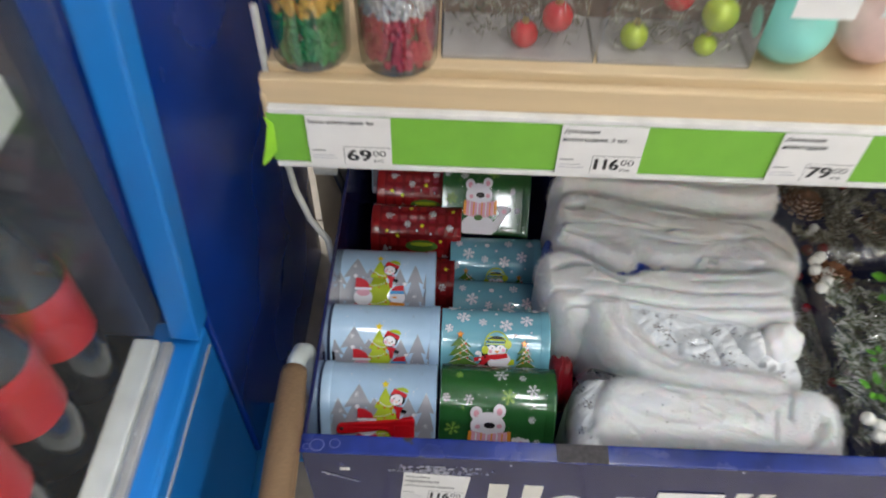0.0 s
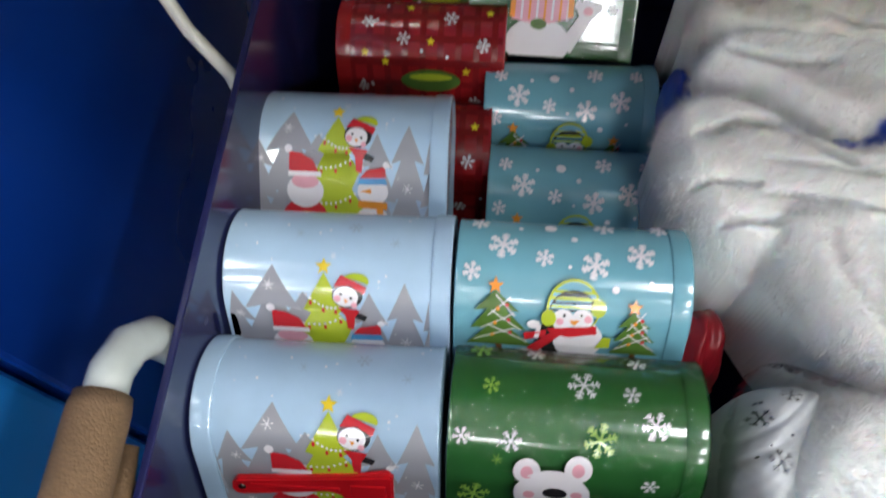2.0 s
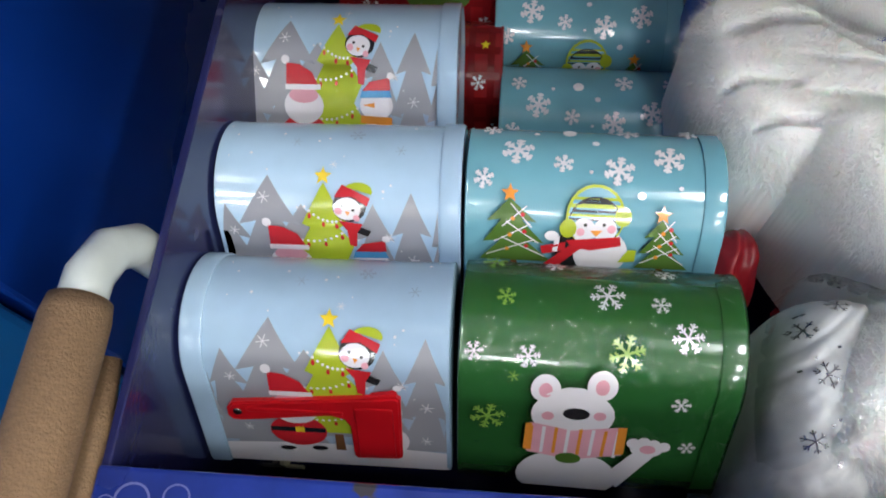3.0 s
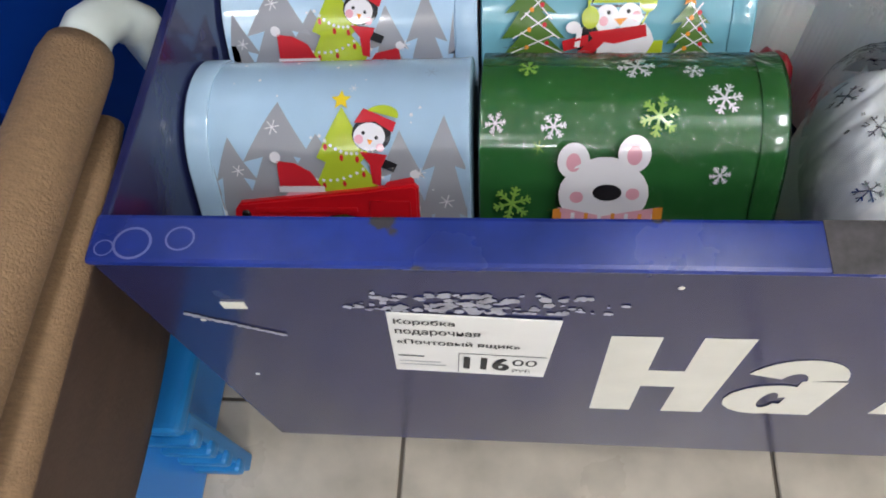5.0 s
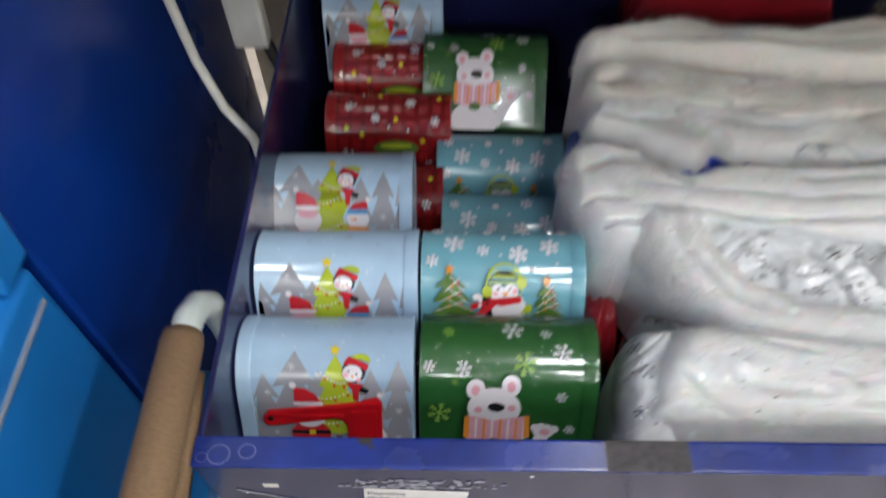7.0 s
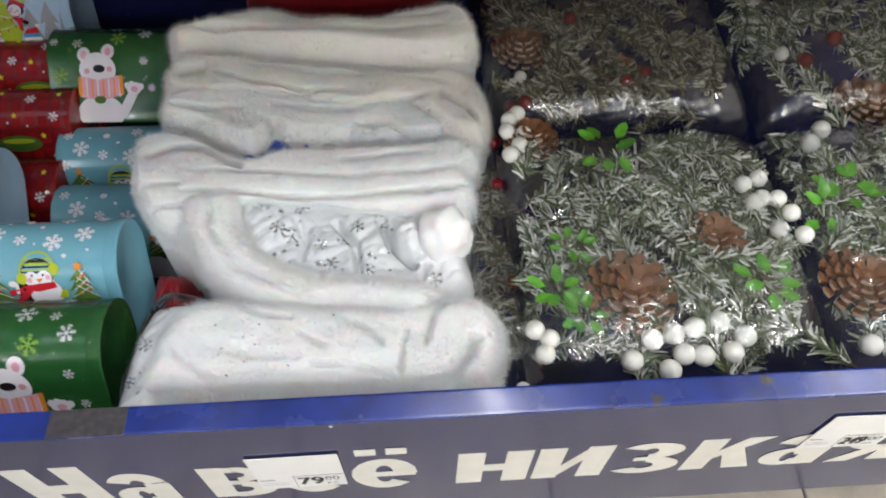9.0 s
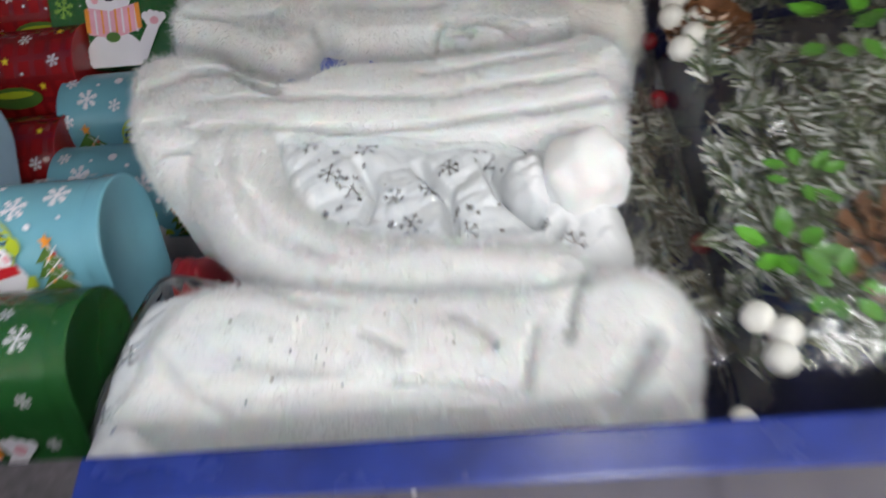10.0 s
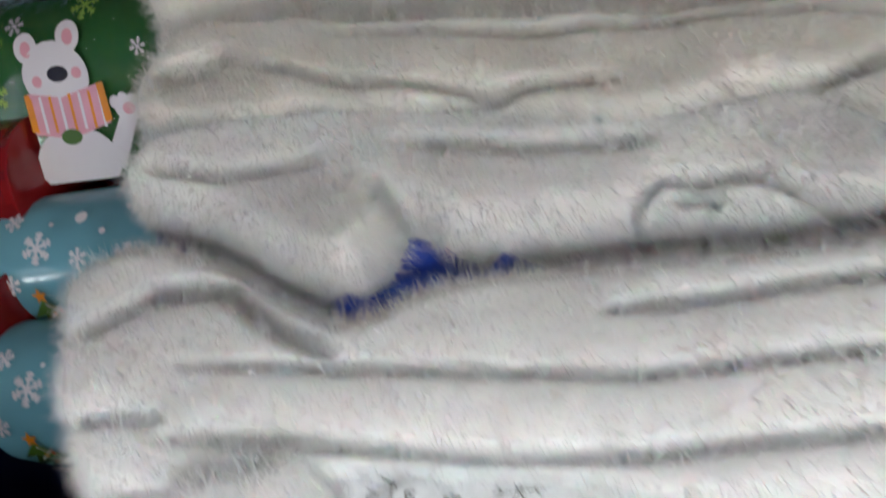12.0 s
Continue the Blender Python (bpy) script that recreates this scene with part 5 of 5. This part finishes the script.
bag_of_fir(0.545, 0.572, 0.05, 0.33, 0.335, 41, "dark fir sprig with red berries in a crumpled clear bag",
           [], [(0.566, 0.03, 0.35, 0.006)], [], [(0.568, 0.23, 0.338, 0.006), (0.57, 0.275, 0.342, 0.006), (0.572, 0.13, 0.335, 0.006)], branches=10, frost=False)

# ---- goods on the shelf ----
M_CLEAR = film("clear_pet", bump=0.1, bscale=30, gloss=0.1, rough=0.05, haze=0.03)
SHZ = 0.7195


def bead_tub(x, y, low, high, label):
    t = thing("bead_tub", (x, y, SHZ), label, "tub", group="bead tubs")
    rnd = random.Random(int(x * 1000))
    for nm, mm, z0, z1 in (("beads_below", low, 0.004, 0.045), ("beads_above", high, 0.046, 0.085)):
        bm = bmesh.new()
        for _ in range(330):
            a, z = rnd.uniform(0, math.tau), rnd.uniform(z0, z1)
            r = 0.0238 + 0.003 * (z / 0.085)
            sphere((r * math.cos(a), r * math.sin(a), z), 0.0036, bm, 7, 5)
        tagged(part(nm, bm, mm, t, smooth=True), kind="stuff")
    bm = bmesh.new()
    rings = [[bm.verts.new((r * math.cos(math.tau * k / 32), r * math.sin(math.tau * k / 32), z)) for k in range(32)] for r, z in ((0.0285, 0.0), (0.0295, 0.001), (0.033, 0.09), (0.0345, 0.091))]
    for a, b in zip(rings, rings[1:]):
        for k in range(32):
            bm.faces.new((a[k], a[(k + 1) % 32], b[(k + 1) % 32], b[k]))
    bm.faces.new(rings[0][::-1])
    cup = part("cup", bm, M_CLEAR, t, "clear plastic cup", smooth=True)
    cup.visible_shadow = False
    part("base", tube([(0, 0, 0.0), (0, 0, 0.0035)], 0.0285, 32), M_CLEAR, t).visible_shadow = False


bead_tub(0.025, 0.178, mat("green_bead", (0.01, 0.22, 0.06), 0.2, 0.3, coat=0.5), mat("gold_bead", (0.75, 0.5, 0.08), 0.2, 0.8), "clear tub of green and gold bead strings on the shelf")
bead_tub(0.092, 0.176, mat("red_bead", (0.45, 0.02, 0.06), 0.2, 0.3, coat=0.5), mat("silver_bead", (0.75, 0.75, 0.76), 0.2, 0.8), "clear tub of red and silver bead strings on the shelf")


def deco_box(x, y, label, balls, tint):
    """A clear box with a dark wreath piece and baubles."""
    t = thing("decoration_box", (x, y, SHZ), label, "box", group="decoration boxes")
    w, d, h = 0.115, 0.06, 0.11
    part("tray", rbox(-w / 2, w / 2, -d / 2, d / 2, 0, 0.003, 0.001), mat("grey_card", (0.35, 0.32, 0.30), 0.7), t)
    part("backing", rbox(-w / 2, w / 2, d / 2 - 0.003, d / 2, 0.003, h, 0.001), tint, t)
    for bx, by, bz, br, mm in balls:
        bl = part("bauble", sphere((bx, by, bz), br, u=20, v=12), mm, t, smooth=True)
        part("cap", tube([(bx, by, bz + br * 0.95), (bx, by, bz + br * 1.2)], br * 0.25, 10), mat("gold_cap", (0.6, 0.45, 0.15), 0.3, 1.0), bl)
    rnd = random.Random(int(x * 997))
    vs, fs = [], []
    for _ in range(700):
        c = Vector((rnd.uniform(-0.05, 0.05), rnd.uniform(-0.02, 0.02), rnd.uniform(0.005, 0.09)))
        n = Vector((rnd.gauss(0, 1), rnd.gauss(0, 1), rnd.gauss(0, 1))).normalized() * 0.01
        s = n.orthogonal().normalized() * 0.0008
        i = len(vs)
        vs += [c - s, c + s, c + n]
        fs.append((i, i + 1, i + 2))
    pydata_part("sprigs", vs, fs, M_NEEDLE_D, t, kind="stuff")
    cover = part("cover", rbox(-w / 2 - 0.001, w / 2 + 0.001, -d / 2 - 0.001, d / 2 + 0.001, 0.0, h + 0.001, 0.002), M_CLEAR, t, "clear plastic cover")
    cover.visible_shadow = False


M_BR = mat("red_bauble", (0.5, 0.012, 0.015), 0.15, coat=0.6)
M_BL = mat("lime_bauble", (0.42, 0.55, 0.02), 0.12, 0.3, coat=0.6)
M_DTINT = mat("brown_card", (0.16, 0.10, 0.07), 0.7, scale=20, vary=0.3)
deco_box(0.183, 0.204, "clear box of dark sprigs with red baubles on the shelf", [(0.005, -0.012, 0.012, 0.011, M_BR), (0.028, -0.015, 0.03, 0.012, M_BR), (-0.03, 0.0, 0.05, 0.012, M_BR)], M_DTINT)
deco_box(0.302, 0.204, "clear box of sprigs with red and lime baubles", [(0.03, -0.012, 0.035, 0.014, M_BL), (0.0, 0.0, 0.042, 0.012, M_BR), (-0.03, -0.012, 0.014, 0.011, M_BL), (0.025, -0.015, 0.01, 0.009, M_BL)], M_DTINT)
M_MINT = mat("mint_plastic", (0.25, 0.66, 0.56), 0.3, vary=0.05, coat=0.2)
for nm, x, y, mm, lab in (("bauble_tub", 0.388, 0.192, M_MINT, "mint green round bauble with a paper tag on the shelf"), ("bauble_tub", 0.452, 0.196, mat("pale_pink_plastic", (0.72, 0.50, 0.44), 0.35), "pale pink round bauble on the shelf")):
    t = thing(nm, (x, y, SHZ), lab, "bauble")
    part("ball", sphere((0, 0, 0.03), 0.03, u=28, v=18), mm, t, smooth=True)
    part("ball_top", sphere((-0.008, 0.01, 0.07), 0.024, u=24, v=14), mm, t, smooth=True)
    part("paper_tag", rbox(-0.02, 0.024, -0.0335, -0.033, 0.055, 0.085), M_PAPER, t)

# torn green tongue at the strip's end
bm = bmesh.new()
pts = [(x - 0.010, y + 0.024, z - 0.0185) for x, y, z in ((-0.004, 0.1215, 0.697), (-0.002, 0.1205, 0.69), (-0.006, 0.116, 0.668), (-0.010, 0.112, 0.652), (-0.004, 0.1165, 0.655), (0.002, 0.1205, 0.662), (0.003, 0.1212, 0.69))]
vs = [bm.verts.new(p) for p in pts]
vb = [bm.verts.new((x, y + 0.0006, z)) for x, y, z in pts]
bm.faces.new(vs)
bm.faces.new(vb[::-1])
for k in range(7):
    bm.faces.new((vs[k], vb[k], vb[(k + 1) % 7], vs[(k + 1) % 7]))
part("torn_end", bm, mat("lime_plastic", (0.28, 0.62, 0.03), 0.4), rail, "bent torn lime end")
part("board_corner", rbox(-0.015, -0.010, SH_Y + 0.001, SH_Y + 0.02, 0.6535, 0.6975, 0.002), M_PINE, shelf)

# ---- drinks cooler ----
M_CBLUE = mat("bright_blue_lacquer", (0.012, 0.20, 0.62), 0.3, vary=0.06, scale=6)
# deep blue lowered further, so the colour carries shade from shelf and bin
M_CDEEP = mat("deep_blue_lacquer_shaded", (0.003, 0.036, 0.27), 0.25, vary=0.12, scale=5, bump=0.02, bscale=40, rvary=0.06)
M_GASKET = mat("grey_gasket", (0.35, 0.36, 0.37), 0.6)
M_SILL = mat("cream_sill", (0.74, 0.74, 0.68), 0.5)
M_GLASS = film("cooler_glass", bump=0.02, bscale=4, gloss=0.05, rough=0.02, haze=0.02, ior=1.0)
M_BOTTLE = mat("dark_bottle", (0.012, 0.014, 0.016), 0.1, coat=0.5)
M_LABELR = mat("red_bottle_label", (0.55, 0.015, 0.02), 0.35, vary=0.1)
cooler = thing("drinks_cooler", (0, 0, 0), "bright blue drinks cooler with a glass door and cream sill", "cooler")
part("side_panel", rbox(-0.75, -0.098, 0.104, 0.562, 0, 1.7, 0.003), M_CDEEP, cooler, "deep blue lacquered side panel, darkened for shade")
part("lower_panel", rbox(-0.75, -0.1, -1.3, 0.1, 0, 0.452, 0.008, 3), M_CBLUE, cooler, "bright blue lower panel")
part("panel_groove", rbox(-0.1005, -0.0985, -1.29, 0.09, 0.425, 0.4275), M_GASKET, cooler)
door = part("door_frame", None or rbox(-0.128, -0.1, 0.07, 0.101, 0, 1.25, 0.003), M_CBLUE, cooler, "bright blue door frame")
door.matrix_basis = Matrix(((1, 0, 0.165, 0.004), (0, 1, 0.02, 0), (0, 0, 1, 0.456), (0, 0, 0, 1)))
glass = part("glass", rbox(-0.1285, -0.1245, -1.28, 0.068, 0.0, 1.2), M_GLASS, cooler, "cooler glass pane")
glass.matrix_basis = Matrix(((1, 0, 0.165, 0.0), (0, 1, 0.0, 0), (0, 0, 1, 0.462), (0, 0, 0, 1)))
glass.visible_shadow = False
part("gasket", rbox(-0.133, -0.122, -1.29, 0.07, 0.452, 0.462, 0.002), M_GASKET, cooler, "grey rubber gasket")
part("sill", rbox(-0.158, -0.134, -1.29, 0.07, 0.452, 0.466, 0.003), M_SILL, cooler, "cream sill")
part("inner_shelf", rbox(-0.72, -0.159, -1.29, 0.09, 0.44, 0.452, 0.002), M_GASKET, cooler)
# shelf behind the lip is opened into wires to let light down onto the bottles
wire = part("wire_shelf", rbox(-0.158, -0.150, -1.29, 0.071, 0.738, 0.772, 0.003), M_SILL, cooler, "cream wire shelf with a front lip")
for k in range(24):
    part("shelf_wire", rbox(-0.7, -0.159, 0.055 - 0.055 * k, 0.059 - 0.055 * k, 0.738, 0.742), M_SILL, wire)
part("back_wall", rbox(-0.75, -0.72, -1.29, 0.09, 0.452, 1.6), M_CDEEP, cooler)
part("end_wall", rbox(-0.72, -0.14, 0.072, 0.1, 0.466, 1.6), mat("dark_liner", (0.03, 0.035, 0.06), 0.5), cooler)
part("top", rbox(-0.75, 0.0, -1.3, 0.1, 1.66, 1.7, 0.004), M_CBLUE, cooler)


def bottle(x, y, z, shade, lab):
    t = thing("bottle", (x, y, z), lab, "bottle", group="bottles in the cooler")
    prof = [(0.026, 0), (0.031, 0.006), (0.031, 0.06), (0.0285, 0.09), (0.031, 0.12), (0.031, 0.15), (0.022, 0.19), (0.012, 0.22), (0.012, 0.235)]
    bm = bmesh.new()
    rings = [[bm.verts.new((r * math.cos(math.tau * k / 20), r * math.sin(math.tau * k / 20), h)) for k in range(20)] for r, h in prof]
    for a, b in zip(rings, rings[1:]):
        for k in range(20):
            bm.faces.new((a[k], a[(k + 1) % 20], b[(k + 1) % 20], b[k]))
    bm.faces.new(rings[0][::-1])
    bm.faces.new(rings[-1])
    part("body", bm, M_BOTTLE, t, smooth=True)
    part("label", tube([(0, 0, 0.078), (0, 0, 0.086), (0, 0, 0.11), (0, 0, 0.15)], [0.0316, 0.0316, 0.0316, 0.0318], 20, caps=False), shade, t, "red wrap label", smooth=True)
    part("cap", tube([(0, 0, 0.232), (0, 0, 0.246)], 0.0145, 16), shade, t, "red cap")


for k in range(11):
    for r in range(3):
        bottle(-0.192 - 0.072 * r, 0.032 - 0.070 * k, 0.452, M_LABELR, "dark drink bottle with a red label standing in the cooler")
for k in range(8):
    bottle(-0.2, 0.03 - 0.072 * k, 0.742, M_LABELR, "dark drink bottle with a red label on the upper shelf")

# ---- folded canvas seat beside the bin ----
M_CANVAS = mat("brown_woven_canvas", (0.22, 0.135, 0.072), 0.75, vary=0.14, scale=260, stretch=(1, 4, 1), bump=0.5, bscale=900)
M_CANVASB = mat("brown_coated_canvas", (0.17, 0.105, 0.075), 0.6, vary=0.10, scale=40, bump=0.15, bscale=300)
M_TUBE = mat("pale_grey_tube", (0.60, 0.66, 0.64), 0.3, coat=0.3)
seat = thing("folding_chair", (0, 0, 0), "folded brown canvas chair with a pale grey tube frame", "chair")
part("tube_bend", tube([(-0.0145, 0.07, 0.4065), (-0.014, 0.088, 0.4065), (-0.0125, 0.102, 0.4), (-0.011, 0.112, 0.384), (-0.0105, 0.116, 0.35), (-0.012, 0.115, 0.25), (-0.02, 0.11, 0.02)], 0.0098, 18), M_TUBE, seat, "pale grey bent tube", smooth=True)
part("canvas_roll", tube([(-0.0148, 0.077, 0.4063), (-0.0146, 0.07, 0.4068), (-0.0135, 0.03, 0.4085), (-0.0115, -0.02, 0.412), (-0.008, -0.09, 0.416), (-0.002, -0.2, 0.424)], [0.0125, 0.0136, 0.0140, 0.0142, 0.0145, 0.0145], 28), M_CANVAS, seat, "brown woven canvas roll", smooth=True)
part("canvas_fold", tube([(-0.0095, 0.06, 0.385), (-0.009, 0.03, 0.384), (-0.008, -0.02, 0.384), (-0.005, -0.09, 0.385), (0.001, -0.2, 0.39)], [0.006, 0.0082, 0.0088, 0.009, 0.009], 20), M_CANVAS, seat, smooth=True)
bm = bmesh.new()
g = []
for i in range(16):
    q = i / 15
    top = Vector((-0.010 + 0.006 * q, 0.05 - 0.25 * q, 0.379 + 0.004 * q))
    g.append([bm.verts.new(top + Vector((0.002 * math.sin(6 * q) - 0.06 * k / 9, 0.004 * k / 9, -0.2 * k / 9))) for k in range(10)])
for i in range(15):
    for k in range(9):
        bm.faces.new((g[i][k], g[i + 1][k], g[i + 1][k + 1], g[i][k + 1]))
bmesh.ops.solidify(bm, geom=bm.faces[:], thickness=0.0015)
part("canvas_sheet", bm, M_CANVASB, seat, "smooth brown coated side of the canvas", smooth=True)

# ---- blue plastic stool under the bin's corner ----
M_STOOL = mat("sky_blue_plastic", (0.01, 0.16, 0.42), 0.35, vary=0.08, scale=15)
stool = thing("plastic_stool", (-0.135, 0.085, 0), "low bright blue ribbed plastic stool on the floor", "stool")
part("seat", rbox(-0.09, 0.07, -0.09, 0.09, 0.135, 0.15, 0.006, 3), M_STOOL, stool)
for k in range(4):
    part("rib", rbox(-0.085, 0.072, -0.092, -0.08, 0.02 + 0.03 * k, 0.034 + 0.03 * k, 0.004), M_STOOL, stool)
for sx in (-0.08, 0.055):
    for sy in (-0.085, 0.07):
        part("leg", rbox(sx, sx + 0.014, sy, sy + 0.014, 0, 0.136, 0.003), M_STOOL, stool)

# ---- cable and socket behind the bin's side ----
M_CABLE = mat("white_cable", (0.68, 0.68, 0.62), 0.4)
cable = thing("power_cable", (0, 0, 0), "white power cable hanging beside the cooler", "cable")
part("wire", tube([(-0.062, 0.33, 0.66), (-0.058, 0.318, 0.50), (-0.050, 0.312, 0.425), (-0.035, 0.300, 0.385), (-0.013, 0.285, 0.365), (-0.008, 0.28, 0.30), (-0.01, 0.28, 0.0)], 0.0042, 10), M_CABLE, cable, smooth=True)
plug = thing("power_strip", (-0.03, 0.40, 0.40), "white power strip hanging by its cable", "power strip")
part("body", rbox(-0.016, 0.016, -0.01, 0.01, -0.03, 0.05, 0.004), M_CABLE, plug)
part("wire", tube([(0, 0, 0.05), (0.004, 0.01, 0.12), (0.0, 0.02, 0.28)], 0.004, 8), M_CABLE, plug)
part("wire", tube([(0.012, 0, -0.03), (0.024, -0.01, -0.06), (0.02, -0.02, -0.12), (0.0, -0.03, -0.20), (-0.01, -0.03, -0.40)], 0.006, 8), mat("black_cable", (0.02, 0.02, 0.02), 0.4), plug, "black cable")

# ---- marks on the bin ----
for nm, x0, x1, z0, z1 in (("tape_patch", 0.036, 0.0455, 0.347, 0.3525),):
    part(nm, rbox(x0, x1, -0.0008, -0.0002, z0, z1), M_LETTER, shop_bin, "scrap of white tape")
rnd = random.Random(4)
bm = bmesh.new()
for _ in range(150):
    x, z = rnd.uniform(0.085, 0.19), 0.347 + 0.017 * rnd.random() ** 1.4
    if rnd.random() < 0.55:
        x = rnd.gauss(0.125, 0.015)
    r = rnd.uniform(0.0006, 0.0026)
    n = rnd.randint(5, 8)
    vs = [bm.verts.new((x + r * rnd.uniform(0.6, 1.6) * math.cos(math.tau * k / n), -0.00025 - 0.0003 * rnd.random(), z + r * rnd.uniform(0.5, 1.1) * math.sin(math.tau * k / n))) for k in range(n)]
    bm.faces.new(vs[::-1])
part("glue_residue", bm, M_TAPE, shop_bin, "grey scraps of old glue")
bm = bmesh.new()
for k in range(14):
    q = k / 13
    c = Vector((0.018 + 0.034 * q, -0.0004 - 0.00002 * k, 0.339 - 0.020 * q))
    vs = [bm.verts.new(c + Vector((0.002 * math.cos(a) * rnd.uniform(0.7, 1.5), 0, 0.0016 * math.sin(a) * rnd.uniform(0.5, 1.4)))) for a in [math.tau * j / 6 for j in range(6)]]
    bm.faces.new(vs[::-1])
part("tape_scrap", bm, M_TAPE, shop_bin, "strip of torn clear tape")
for x, z in ((0.022, 0.333), (0.023, 0.263), (0.205, 0.372), (0.43, 0.378)):
    part("paint_chip", sphere((x, -0.0002, z), 0.0013, u=8, v=6, squash=(1, 0.3, 1)), M_LETTER, shop_bin, "white paint chip")
for x, y, r in ((0.016, 0.006, 0.008), (0.033, 0.008, 0.006), (0.006, 0.004, 0.004)):
    bm = bmesh.new()
    for k in range(20):
        a, b = math.tau * k / 20, math.tau * (k + 1) / 20
        vs = [bm.verts.new((x + q * math.cos(t) * 0.9, y + q * math.sin(t) * 0.8, RIM + 0.0003)) for q, t in ((r, a), (r, b), (r * 0.86, b), (r * 0.86, a))]
        bm.faces.new(vs)
    bmesh.ops.recalc_face_normals(bm, faces=bm.faces)
    part("glue_ring", bm, mat("pale_glue", (0.12, 0.14, 0.36), 0.4), shop_bin, "pale ring of dried glue")
for x0, x1 in ((0.248, 0.298),):
    part("worn_patch", rbox(x0, x1, -0.0017, 0.0175, RIM, RIM + 0.0003), mat("worn_lip", (0.05, 0.045, 0.05), 0.5, vary=0.4, scale=200), shop_bin, "worn brown patch")
card = thing("card_scrap", (0.005, 0.06, 0.0), "folded scrap of cream card under the bin", "card")
part("sheet", rbox(0, 0.003, -0.008, 0.008, 0, 0.16, 0.0005), mat("cream_card", (0.6, 0.55, 0.4), 0.7), card)
part("flap", rbox(0.003, 0.014, -0.008, -0.006, 0, 0.15, 0.0005), card.children[0].data.materials[0], card)

# ---- floor tiles ----
tile_bm = rbox(0.0015, 0.2885, 0.0015, 0.2885, -0.003, 0.0, 0.0012, 1)
tile_me = bpy.data.meshes.new("tile")
tile_bm.to_mesh(tile_me)
tile_bm.free()
tile_me.materials.append(M_TILE)
for i in range(-6, 8):
    for j in range(-7, 5):
        o = new("tile", tile_me)
        o.parent = floor
        o.location = (0.057 + 0.29 * i, 0.06 + 0.29 * j, 0)
